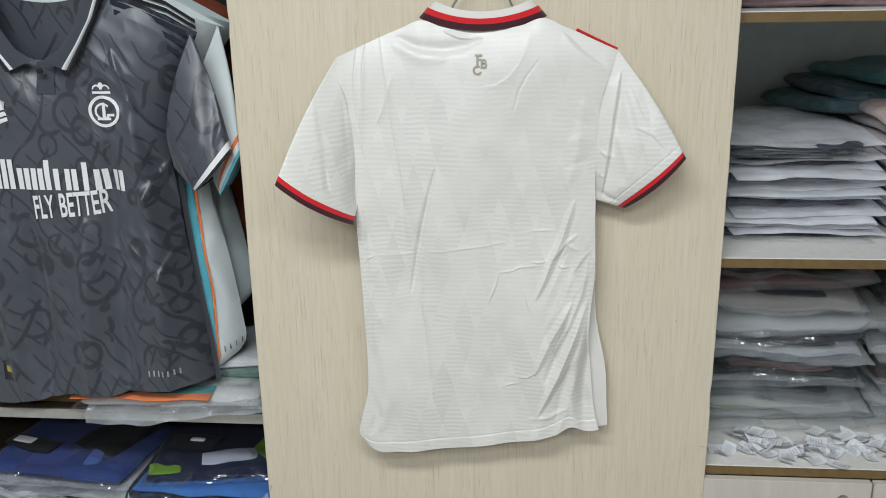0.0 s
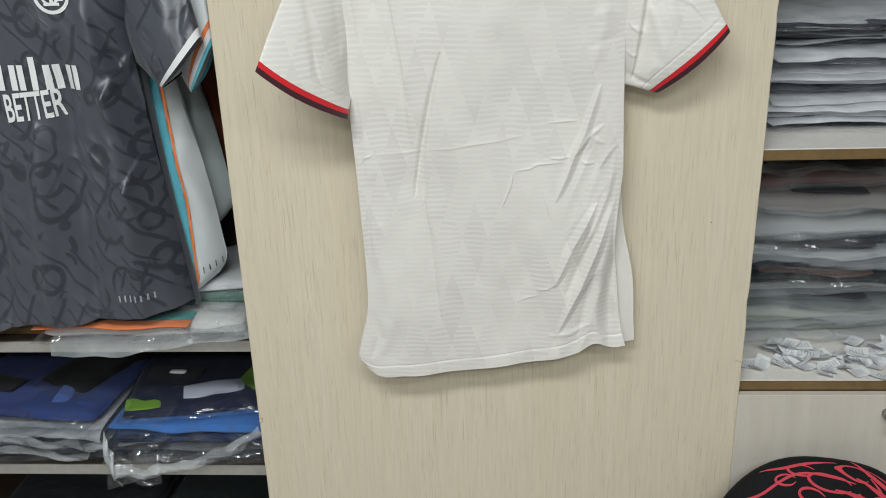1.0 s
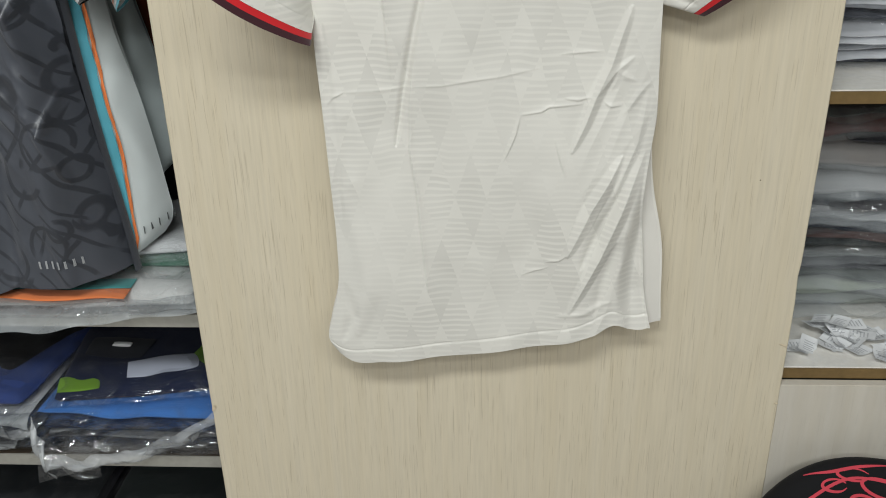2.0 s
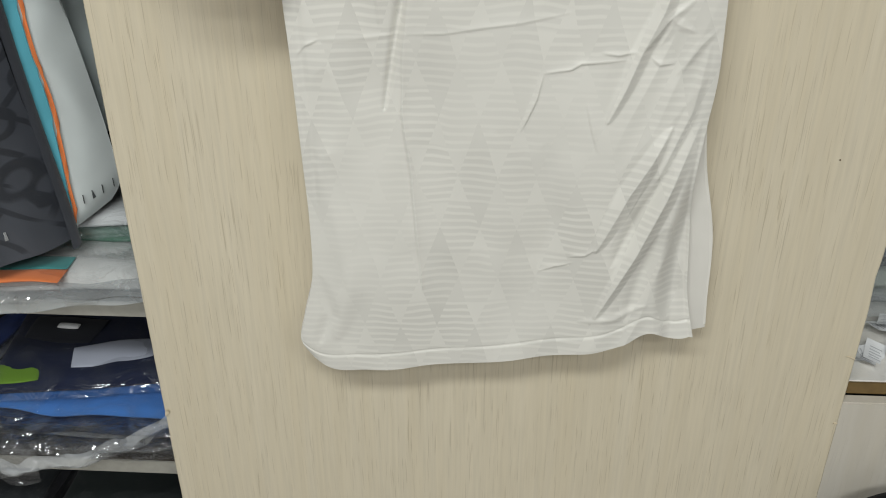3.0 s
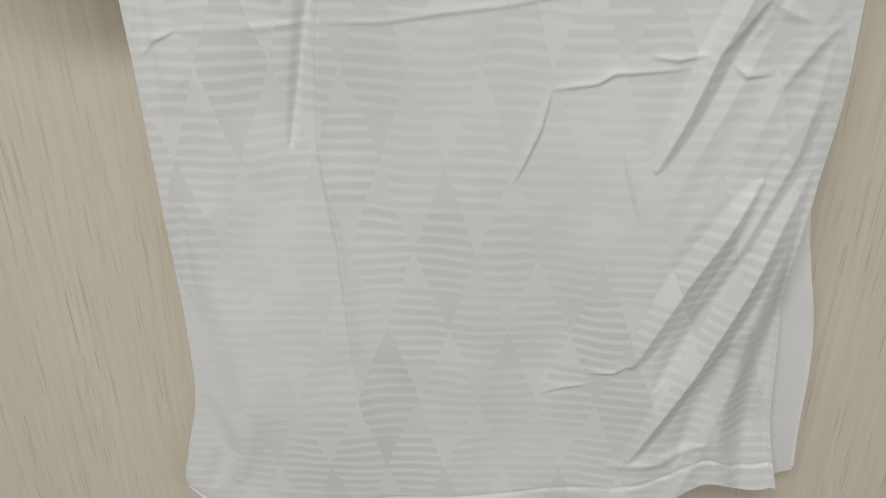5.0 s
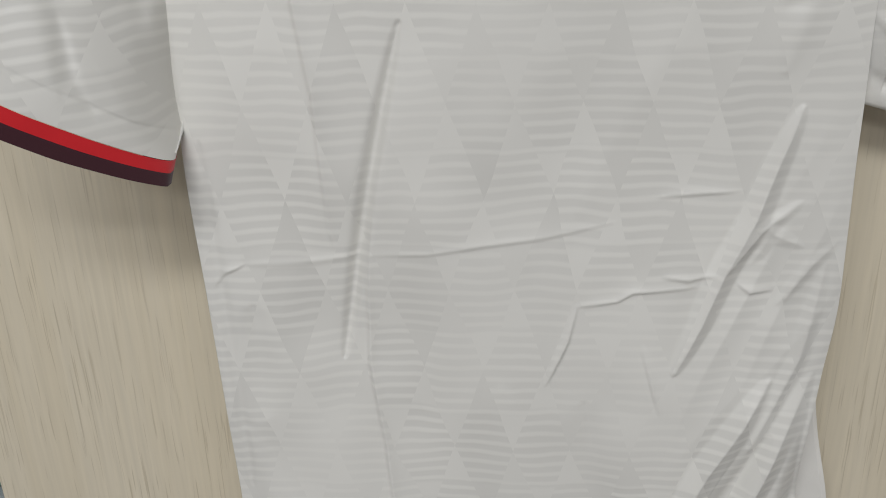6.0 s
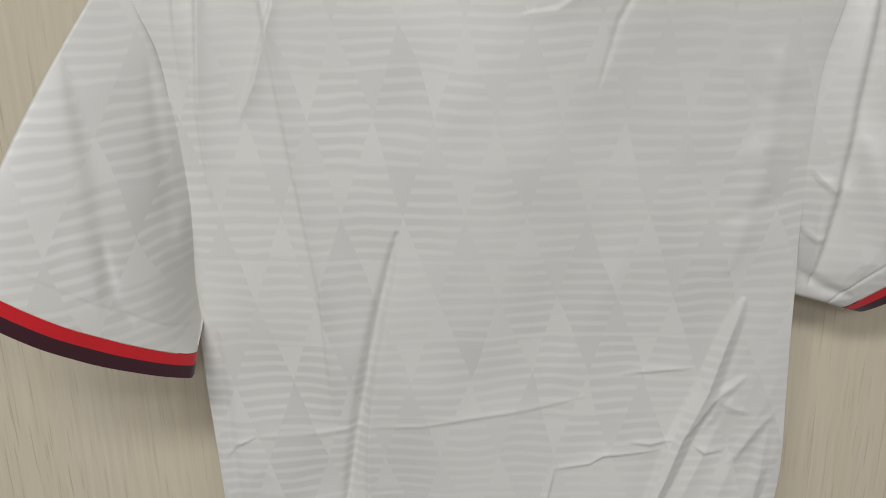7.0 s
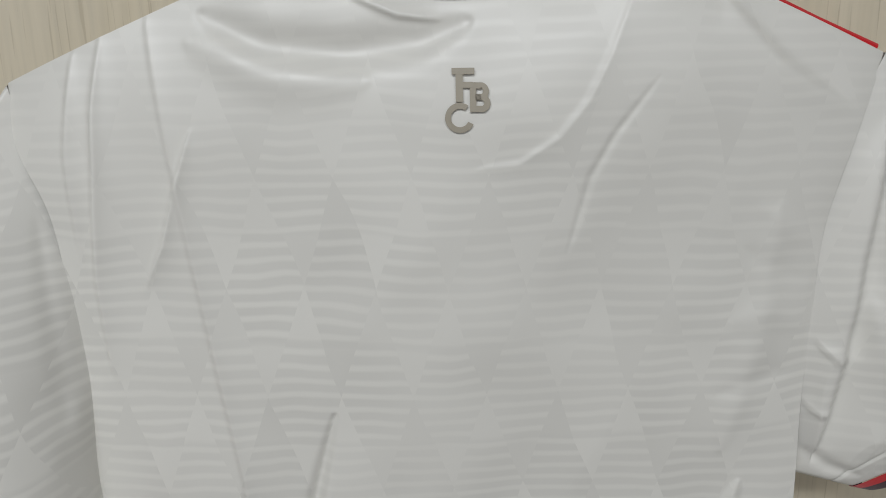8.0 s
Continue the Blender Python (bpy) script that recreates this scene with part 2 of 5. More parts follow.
def box(x0, x1, y0, y1, z0, z1, bevel=0.0):
    bm = bmesh.new()
    bmesh.ops.create_cube(bm, size=1)
    bmesh.ops.scale(bm, vec=(x1 - x0, y1 - y0, z1 - z0), verts=bm.verts)
    bmesh.ops.translate(bm, vec=((x0 + x1) / 2, (y0 + y1) / 2, (z0 + z1) / 2), verts=bm.verts)
    if bevel:
        bmesh.ops.bevel(bm, geom=bm.edges[:], offset=bevel, segments=2, affect="EDGES")
    return bm


def thing(name, label, category, group="", x=0, y=0, z=0):
    ob = new(name)
    ob.location = (x, y, z)
    ob.empty_display_size = 0.05
    return tagged(ob, label, category, group)


def tube(points, radius, sides=8):
    """A round wire along the points."""
    pts = [Vector(p) for p in points]
    verts, faces = [], []
    for i, p in enumerate(pts):
        d = (pts[min(i + 1, len(pts) - 1)] - pts[max(i - 1, 0)]).normalized()
        a = d.cross(Vector((0.3, 1, 0.2))).normalized()
        c = d.cross(a)
        for k in range(sides):
            w = 2 * math.pi * k / sides
            verts.append(p + radius * (math.cos(w) * a + math.sin(w) * c))
    for i in range(len(pts) - 1):
        for k in range(sides):
            n = (k + 1) % sides
            faces.append((i * sides + k, i * sides + n, (i + 1) * sides + n, (i + 1) * sides + k))
    faces.append(tuple(range(sides))[::-1])
    faces.append(tuple(range((len(pts) - 1) * sides, len(pts) * sides)))
    return ([tuple(v) for v in verts], [], faces)


def grid_mesh(P, closed_u=False):
    """Quads over an array of points (rows, columns, 3)."""
    ny, nx, _ = P.shape
    idx = np.arange(ny * nx).reshape(ny, nx)
    if closed_u:
        idx = np.concatenate([idx, idx[:, :1]], 1)
    a, b, c, d = idx[:-1, :-1], idx[:-1, 1:], idx[1:, 1:], idx[1:, :-1]
    faces = np.stack([a, b, c, d], -1).reshape(-1, 4)
    return (P.reshape(-1, 3).tolist(), [], faces.tolist())


def curve(v, knots):
    """Smooth interpolation through (position, value) knots."""
    k = np.array(knots, float)
    k = k[np.argsort(k[:, 0])]
    x, y = k[:, 0], k[:, 1]
    v = np.clip(v, x[0], x[-1])
    m = np.gradient(y, x)
    i = np.clip(np.searchsorted(x, v) - 1, 0, len(x) - 2)
    h = x[i + 1] - x[i]
    t = (v - x[i]) / h
    return (2 * t**3 - 3 * t**2 + 1) * y[i] + (t**3 - 2 * t**2 + t) * h * m[i] + (3 * t**2 - 2 * t**3) * y[i + 1] + (t**3 - t**2) * h * m[i + 1]


def soft_noise(X, Z, scale, seed=0):
    """Cheap smooth noise from a few crossed waves."""
    r = np.random.RandomState(seed)
    out = np.zeros_like(X)
    for k in range(7):
        a, ph = r.uniform(0, 2 * math.pi, 2)
        f = scale * r.uniform(0.6, 1.7)
        out += np.sin(f * (X * math.cos(a) + Z * math.sin(a) * 0.6) + ph + 1.3 * np.sin(f * 0.5 * Z + ph))
    return out / 7


def fold(X, Z, line, width, amp, kind="ridge", taper=0.5):
    """Height of a cloth fold that follows a line of (x, z) points: ridge, groove or step."""
    pts = np.array(line, float)
    seg = np.linalg.norm(np.diff(pts, axis=0), axis=1)
    total, run = seg.sum(), 0.0
    best, side, along = np.full(X.shape, 9.0), np.zeros(X.shape), np.zeros(X.shape)
    for i in range(len(seg)):
        d = (pts[i + 1] - pts[i]) / seg[i]
        rx, rz = X - pts[i, 0], Z - pts[i, 1]
        t = np.clip(rx * d[0] + rz * d[1], 0, seg[i])
        dx, dz = rx - t * d[0], rz - t * d[1]
        dist = np.hypot(dx, dz)
        near = dist < best
        best = np.where(near, dist, best)
        side = np.where(near, np.sign(rx * d[1] - rz * d[0]), side)
        along = np.where(near, (run + t) / total, along)
        run += seg[i]
    w = width * (0.25 + 0.75 * np.sin(math.pi * np.clip(along, 0, 1)) ** taper)
    e = best / w
    fall = np.sin(math.pi * np.clip(along, 0.02, 0.98)) ** 0.5
    if kind == "ridge":
        return amp * fall * np.exp(-e * e)
    if kind == "facet":
        return amp * fall * np.clip(1 - e + 0.06 * side, 0, 1) ** 1.15
    if kind == "groove":
        return -amp * fall * np.exp(-e * e)
    if kind == "pleat":
        return amp * fall * np.where(side > 0, np.exp(-((e * 2.6) ** 2)), np.exp(-e * 0.9))
    s = e * side
    return amp * fall * (1 / (1 + np.exp(-s * 4)) - 0.5) * 2 * np.exp(-e * e / 6)

# ---- structure ----
def structure(name, bm, material, label):
    ob = part(name, bm, material)
    return tagged(ob, label, name.split("_")[0], kind="structure")


structure("floor", box(-2.4, 2.4, -3.0, 2.1, -0.1, 0.0), FLOOR_M, "worn grey-brown vinyl shop floor")
structure("ceiling", box(-2.4, 2.4, -3.0, 2.1, 2.7, 2.8), PLASTER, "plain off-white plaster ceiling")
structure("wall_north", box(-2.4, 2.4, 1.96, 2.1, 0, 2.7), PLASTER, "plain off-white wall behind the shelving")
structure("wall_south", box(-2.4, 2.4, -3.1, -3.0, 0, 2.7), PLASTER, "plain off-white shop wall")
structure("wall_west", box(-2.5, -2.4, -3.0, 2.1, 0, 2.7), PLASTER, "plain off-white shop wall")
structure("wall_east", box(2.4, 2.5, -3.0, 2.1, 0, 2.7), PLASTER, "plain off-white shop wall")

PX0, PX1, PY = -0.308, 0.449, 1.312
pillar = thing("pillar", "boxed column clad in cream wood laminate", "pillar", x=0.07, y=1.6, z=0)
pillar["kind"] = "structure"


def local(ob, parent):
    """Keeps a part that was built in world places where it is."""
    ob.matrix_parent_inverse = Matrix.Translation(-Vector(parent.location))
    return ob


def bit(name, bm, material, parent, label=""):
    """A part built in world places under a thing whose Empty stands anywhere."""
    return local(part(name, bm, material, parent, label), parent)


def worn_panel():
    """The front board, with small chips along its two upright edges."""
    rows = 150
    z = np.linspace(0, 2.7, rows)
    r = np.random.RandomState(4)
    out = []
    for x, sgn in ((PX0, 1), (PX1, -1)):
        chip = np.where(r.rand(rows) > 0.9, r.rand(rows) * 0.0022, r.rand(rows) * 0.0005)
        out.append(x + sgn * chip)
    verts, faces = [], []
    for i in range(rows):
        a, b = out[0][i], out[1][i]
        verts += [(a, PY + 0.016, z[i]), (a, PY + 0.0012, z[i]), (a + 0.0012, PY, z[i]), (b - 0.0012, PY, z[i]), (b, PY + 0.0012, z[i]), (b, PY + 0.016, z[i])]
    for i in range(rows - 1):
        for k in range(6):
            n = (k + 1) % 6
            faces.append((i * 6 + k, i * 6 + n, i * 6 + 6 + n, i * 6 + 6 + k))
    return (verts, [], faces)


bit("front_board", worn_panel(), PANEL, pillar)
bit("core", box(PX0 + 0.004, PX1 - 0.006, PY + 0.017, 1.955, 0, 2.699), PANEL, pillar)


def splinter(x, z, w, h, turn):
    """A small curled flake where the laminate has lifted."""
    u, v = np.meshgrid(np.linspace(-1, 1, 9), np.linspace(-1, 1, 5))
    c, n = math.cos(turn), math.sin(turn)
    taper = 1 - 0.8 * np.abs(u) ** 1.5
    a, b = u * w / 2, v * h / 2 * taper
    return grid_mesh(np.stack([x + a * c - b * n, PY - 0.0012 - 0.0016 * u ** 2 + 0.0004 * v, z + a * n + b * c], -1))


CHIP = speckled("bare_chipboard", (0.58, 0.49, 0.35), 0.8, 300, 0.2)
GRIME = mat("dark_speck", (0.16, 0.12, 0.08), 0.7)[0]
for x, z, w, h, turn in ((-0.304, 0.812, 0.010, 0.005, 1.0), (0.442, 0.918, 0.011, 0.0014, -0.35), (0.445, 0.829, 0.005, 0.0014, 0.0)):
    bit("chipped_edge", splinter(x, z, w, h, turn), CHIP, pillar, "chip in the laminate edge")
speck = bmesh.new()
bmesh.ops.create_cone(speck, cap_ends=True, segments=10, radius1=0.0009, radius2=0.0007, depth=0.0008)
bmesh.ops.transform(speck, matrix=pose(0.385, PY - 0.0003, 1.141, 90, 0, 0), verts=speck.verts)
bit("speck", speck, GRIME, pillar, "tiny dark speck on the laminate")


# ---- shelf units ----
def shelf_unit(name, label, x0, x1, yf, tops, thick, board, edge, back, side):
    u = thing(name, label, "shelf unit", x=(x0 + x1) / 2, y=1.6)
    bit("back_panel", box(x0, x1, 1.9, 1.93, 0.02, 2.2), back, u)
    bit("side_panel", box(x0, x0 + 0.004, yf + 0.012, 1.899, 0.02, 2.2), side, u)
    bit("side_panel", box(x1 - 0.004, x1, yf + 0.002, 1.899, 0.02, 2.2), side, u)
    for z in tops:
        sh = bit("shelf_board", box(x0 + 0.0045, x1 - 0.0045, yf + 0.002, 1.898, z - thick, z, 0.0008), board, u)
        bit("edge_band", box(x0 + 0.0045, x1 - 0.0045, yf - 0.001, yf + 0.0015, z - thick, z - 0.0012), edge, u, "brown edge banding on the shelf front")
    bit("top_board", box(x0, x1, yf, 1.93, 2.201, 2.22), board, u)
    return u


RX0, RX1, RYF = 0.4455, 1.75, 1.33
right_unit = shelf_unit("shelf_unit", "white laminate shelving with brown edges, full of bagged shirts", RX0, RX1, RYF, (1.618, 1.242, 0.872), 0.0155, WHITE_LAM, EDGE, BACK_M, BACK_M)
bit("plinth", box(RX0 + 0.013, RX1 - 0.019, RYF + 0.03, RYF + 0.045, 0.0, 0.09), DOOR_LAM, right_unit)
for i, (a, b) in enumerate(((RX0 + 0.002, 0.7225), (0.7255, 0.998), (1.001, 1.30), (1.303, 1.73))):
    d = bit("cabinet_door", box(a, b, RYF - 0.0165, RYF - 0.002, 0.095, 0.8555, 0.0012), DOOR_LAM, right_unit, "pale ash-grain cabinet door")
    kx = b - 0.045 if i % 2 == 0 else a + 0.036
    kz = 0.824
    knob = bmesh.new()
    bmesh.ops.create_cone(knob, cap_ends=True, segments=24, radius1=0.0095, radius2=0.0075, depth=0.014)
    bmesh.ops.transform(knob, matrix=pose(kx, RYF - 0.0225, kz, 90, 0, 0), verts=knob.verts)
    k = part("lock", knob, STEEL, d, "small steel cam lock")
    smooth(k)
    key = bmesh.new()
    bmesh.ops.create_cone(key, cap_ends=True, segments=20, radius1=0.0085, radius2=0.0085, depth=0.0025)
    bmesh.ops.transform(key, matrix=pose(kx + 0.006, RYF - 0.036, kz - 0.014, 80, 25, 0), verts=key.verts)
    part("key", key, STEEL, d, "steel key hanging in the lock")

LX0, LX1, LYF = -1.5, -0.3095, 1.36
# The brown of the boards is darkened to hold the shade between the shelves.
left_unit = shelf_unit("shelf_unit", "dark shelving with grey board fronts behind hanging shirts", LX0, LX1, LYF, (0.93, 0.69, 0.42), 0.02, speckled("shaded_brown_board", (0.055, 0.042, 0.03), 0.5, 60, 0.25), speckled("grey_edge_band", (0.33, 0.32, 0.285), 0.5, 90, 0.15), DARK_IN, DARK_IN)
rail = thing("clothes_rail", "chrome clothes rail across the shelf unit", "rail", x=-0.9, y=1.42, z=1.9)
bit("rail_tube", tube([(-1.49, 1.42, 1.90), (-0.325, 1.42, 1.90)], 0.0125, 12), CHROME, rail)

# ---- cream jersey ----
YB = 1.262
jersey = thing("jersey", "cream jersey seen from behind, red and maroon trim", "jersey", x=0.075, y=1.285, z=0.92)

UPPER_FOLDS = [
    ([(-0.044, 1.592), (-0.016, 1.578), (0.019, 1.574), (0.054, 1.578), (0.077, 1.587)], 0.009, 0.0050, "groove"),
    ([(-0.050, 1.580), (-0.010, 1.564), (0.030, 1.562)], 0.010, 0.0024, "ridge"),
    ([(0.023, 1.600), (0.045, 1.591), (0.064, 1.588)], 0.005, 0.0030, "pleat"),
    ([(0.152, 1.600), (0.141, 1.571), (0.131, 1.551), (0.118, 1.535), (0.100, 1.523), (0.081, 1.521)], 0.0060, 0.0014, "pleat"),
    ([(0.163, 1.562), (0.144, 1.537), (0.133, 1.517), (0.123, 1.480)], 0.0020, 0.0010, "groove"),
    ([(-0.052, 1.540), (-0.060, 1.516), (-0.069, 1.487), (-0.079, 1.467)], 0.0060, 0.0030, "pleat"),
    ([(-0.105, 1.575), (-0.110, 1.531), (-0.109, 1.480)], 0.0050, 0.0034, "pleat"),
    ([(-0.091, 1.585), (-0.096, 1.551), (-0.097, 1.525), (-0.102, 1.470), (-0.100, 1.42)], 0.0055, 0.0040, "pleat"),
    ([(-0.070, 1.590), (-0.062, 1.530), (-0.055, 1.476), (-0.048, 1.427), (-0.039, 1.362), (-0.036, 1.279)], 0.0060, 0.0026, "pleat"),
    ([(0.197, 1.594), (0.222, 1.569), (0.255, 1.546)], 0.0060, 0.0024, "step"),
    ([(0.215, 1.500), (0.232, 1.486), (0.246, 1.480)], 0.0060, 0.0009, "ridge"),
    ([(0.210, 1.478), (0.230, 1.466), (0.245, 1.462)], 0.0060, 0.0009, "groove"),
    ([(0.206, 1.440), (0.226, 1.446), (0.244, 1.436)], 0.0070, 0.0010, "ridge"),
    ([(0.200, 1.400), (0.222, 1.410), (0.243, 1.416)], 0.0060, 0.0010, "groove"),
    ([(0.205, 1.37), (0.220, 1.43), (0.226, 1.50)], 0.0085, 0.0020, "ridge"),
]
MIDDLE_FOLDS = [
    ([(0.008, 1.398), (-0.003, 1.356), (-0.013, 1.313), (-0.022, 1.268), (-0.034, 1.202)], 0.0042, 0.0052, "groove"),
    ([(-0.012, 1.290), (-0.016, 1.255), (-0.018, 1.199), (-0.011, 1.142), (-0.003, 1.019)], 0.0055, 0.0026, "pleat"),
    ([(-0.016, 1.268), (0.018, 1.270), (0.049, 1.275), (0.083, 1.279), (0.122, 1.287)], 0.0030, 0.0009, "pleat"),
    ([(-0.107, 1.249), (-0.100, 1.258), (-0.088, 1.263)], 0.0028, 0.0020, "pleat"),
    ([(-0.088, 1.263), (-0.050, 1.265), (-0.020, 1.268)], 0.0022, 0.0008, "ridge"),
    ([(0.102, 1.236), (0.126, 1.240), (0.134, 1.245), (0.173, 1.248)], 0.0030, 0.0016, "pleat"),
    ([(0.151, 1.254), (0.165, 1.252), (0.180, 1.255)], 0.0028, 0.0014, "pleat"),
    ([(0.192, 1.250), (0.200, 1.244), (0.212, 1.245)], 0.0030, 0.0014, "pleat"),
    ([(0.086, 1.184), (0.098, 1.214), (0.103, 1.236)], 0.0028, 0.0018, "pleat"),
    ([(0.141, 1.211), (0.149, 1.182), (0.154, 1.165)], 0.0024, 0.0014, "pleat"),
    ([(0.160, 1.194), (0.173, 1.225), (0.184, 1.257), (0.197, 1.287), (0.206, 1.318), (0.216, 1.350)], 0.0095, 0.0062, "facet"),
    ([(0.186, 1.258), (0.203, 1.282), (0.222, 1.298)], 0.0060, 0.0024, "facet"),
    ([(0.200, 1.262), (0.208, 1.280), (0.226, 1.272)], 0.0060, 0.0016, "facet"),
    ([(0.145, 1.301), (0.170, 1.303), (0.189, 1.304)], 0.0024, 0.0012, "pleat"),
    ([(0.215, 1.236), (0.232, 1.262), (0.245, 1.276)], 0.0050, 0.0018, "facet"),
]
LOWER_FOLDS = [
    ([(-0.106, 1.335), (-0.104, 1.25), (-0.101, 1.18), (-0.099, 1.11)], 0.0045, 0.0034, "groove"),
    ([(0.160, 1.066), (0.184, 1.126), (0.202, 1.160), (0.216, 1.188)], 0.0110, 0.0070, "facet"),
    ([(0.135, 1.059), (0.150, 1.061), (0.162, 1.069)], 0.0030, 0.0014, "pleat"),
    ([(0.108, 1.040), (0.122, 1.047), (0.138, 1.052)], 0.0028, 0.0012, "pleat"),
    ([(0.165, 0.992), (0.196, 1.062), (0.218, 1.121), (0.240, 1.191)], 0.0110, 0.0072, "facet"),
    ([(0.240, 1.260), (0.232, 1.204), (0.209, 1.140)], 0.0070, 0.0034, "facet"),
    ([(0.176, 1.050), (0.198, 1.105), (0.220, 1.150)], 0.0055, 0.0034, "groove"),
    ([(0.196, 0.990), (0.206, 1.04), (0.217, 1.080)], 0.0070, 0.0026, "groove"),
    ([(-0.098, 1.150), (-0.080, 1.08), (-0.074, 1.02), (-0.090, 0.96)], 0.014, 0.0040, "ridge"),
    ([(-0.085, 1.235), (-0.090, 1.160)], 0.012, 0.0030, "groove"),
    ([(-0.104, 1.03), (-0.096, 0.985), (-0.110, 0.950)], 0.008, 0.0034, "groove"),
    ([(0.060, 1.18), (0.070, 1.08), (0.060, 0.98)], 0.018, 0.0022, "ridge"),
    ([(0.110, 1.17), (0.118, 1.10), (0.104, 1.02)], 0.012, 0.0020, "groove"),
    ([(0.150, 0.985), (0.185, 0.990), (0.214, 1.005)], 0.004, 0.0016, "ridge"),
]
FOLDS = UPPER_FOLDS + MIDDLE_FOLDS + LOWER_FOLDS


def cloth_height(X, Z):
    """How far the back of the jersey stands out of its mean plane."""
    h = 0.0070 * soft_noise(X, Z, 13, 8) + 0.0036 * soft_noise(X, Z, 30, 3) + 0.0013 * soft_noise(X, Z, 75, 5)
    h += 0.0016 * np.sin(X * 62 + 4 * Z) * np.clip((1.42 - Z) / 0.4, 0, 1)
    for line, width, amp, kind in FOLDS:
        h += fold(X, Z, line, width, amp, kind)
    across, along = 0.922 * X - 0.387 * Z, 0.387 * X + 0.922 * Z
    crumple = 1 - 2.2 * np.abs(soft_noise(across, along * 0.22, 115, 12))
    h += 0.0017 * crumple * np.clip((X - 0.15) / 0.06, 0, 1) * np.clip((1.36 - Z) / 0.1, 0, 1)
    h += 0.0007 * (1 - 2 * np.abs(soft_noise(across, along * 0.3, 60, 17)))
    return h


SIDE_L = [(0.0, -0.116), (0.03, -0.127), (0.07, -0.123), (0.145, -0.111), (0.24, -0.108), (0.363, -0.110), (0.50, -0.113), (0.60, -0.116), (0.69, -0.116), (0.80, -0.117), (0.86, -0.119), (0.907, -0.123), (0.96, -0.136), (1.0, -0.138)]
SIDE_R = [(0.0, 0.265), (0.05, 0.258), (0.18, 0.249), (0.28, 0.244), (0.36, 0.246), (0.44, 0.250), (0.52, 0.249), (0.60, 0.2475), (0.65, 0.247), (0.71, 0.246), (0.78, 0.247), (0.875, 0.250), (0.93, 0.259), (1.0, 0.274)]
HEM = [(0.0, 0.932), (0.03, 0.923), (0.15, 0.920), (0.30, 0.925), (0.48, 0.933), (0.65, 0.943), (0.82, 0.959), (0.895, 0.972), (0.93, 0.965), (0.97, 0.963), (1.0, 0.965)]
TOP = [(0.0, 1.563), (0.124, 1.585), (0.237, 1.604), (0.315, 1.615), (0.38, 1.606), (0.52, 1.600), (0.66, 1.606), (0.739, 1.616), (0.81, 1.604), (1.0, 1.569)]
TUCK = [(0.93, 0.223), (0.975, 0.221), (1.008, 0.219), (1.075, 0.2225), (1.135, 0.233), (1.19, 0.243), (1.70, 0.30)]


def tuck_depth(Z):
    """How deep the cloth turns in beside the right-hand seam."""
    return 0.016 * np.clip((1.195 - Z) / 0.10, 0, 1) ** 0.8 * np.clip(0.45 + (Z - 0.96) / 0.10, 0.45, 1)


def front_edge(r):
    """How far the front of the jersey shows past the right-hand seam."""
    return 0.024 * np.exp(-(((r - 0.14) / 0.21) ** 2))


def jersey_sheet(nx, ny, front):
    s, r = np.meshgrid(np.linspace(0, 1, nx), np.linspace(0, 1, ny))
    xl, xr = curve(r, SIDE_L), curve(r, SIDE_R)
    if not front:
        xr = xr + front_edge(r)
    X = xl + (xr - xl) * s
    hem, top = curve(s, HEM), curve(s, TOP)
    if not front:
        hem = hem + 0.004
    Z = hem + (top - hem) * r
    e = np.abs(2 * s - 1)
    roll = 0.004 * e ** 12
    if front:
        curl = -curve(r, [(0, 0.002), (0.25, 0.006), (0.42, 0.006), (0.66, 0.002), (1.0, 0.0)]) * np.exp(-(X - xl) / 0.030)
        Y = YB + curl + roll - cloth_height(X, Z) * (1 - e ** 14) + 0.012 * np.clip((r - 0.9) / 0.1, 0, 1) ** 2
        inside = np.clip((X - curve(Z, TUCK)) / 0.022, 0, 1)
        Y += tuck_depth(Z) * inside ** 2 * (3 - 2 * inside)
        lip = np.exp(-(((xr - X) / 0.0022) ** 2))
        Y -= 0.003 * lip * np.clip((1.2 - Z) / 0.05, 0, 1)
        stitch = np.abs((Z - hem) - 0.018)
        Y += 0.0008 * np.exp(-((stitch / 0.0012) ** 2)) - 0.0005 * (Z - hem < 0.018)
    else:
        Y = 1.2995 - roll * 0.35 + 0.0030 * soft_noise(X, Z, 24, 9) - 0.010 * np.clip((r - 0.9) / 0.1, 0, 1) ** 2
        Y = Y - 0.010 * np.clip((s - 0.88) / 0.12, 0, 1) * np.clip((1.2 - Z) / 0.1, 0, 1)
    return np.stack([X, Y, Z], -1)


smooth(bit("back_panel", grid_mesh(jersey_sheet(400, 640, True)), CREAM, jersey, "cream jacquard back panel with creases"))
smooth(bit("front_panel", grid_mesh(jersey_sheet(60, 90, False)), CREAM_PLAIN, jersey))


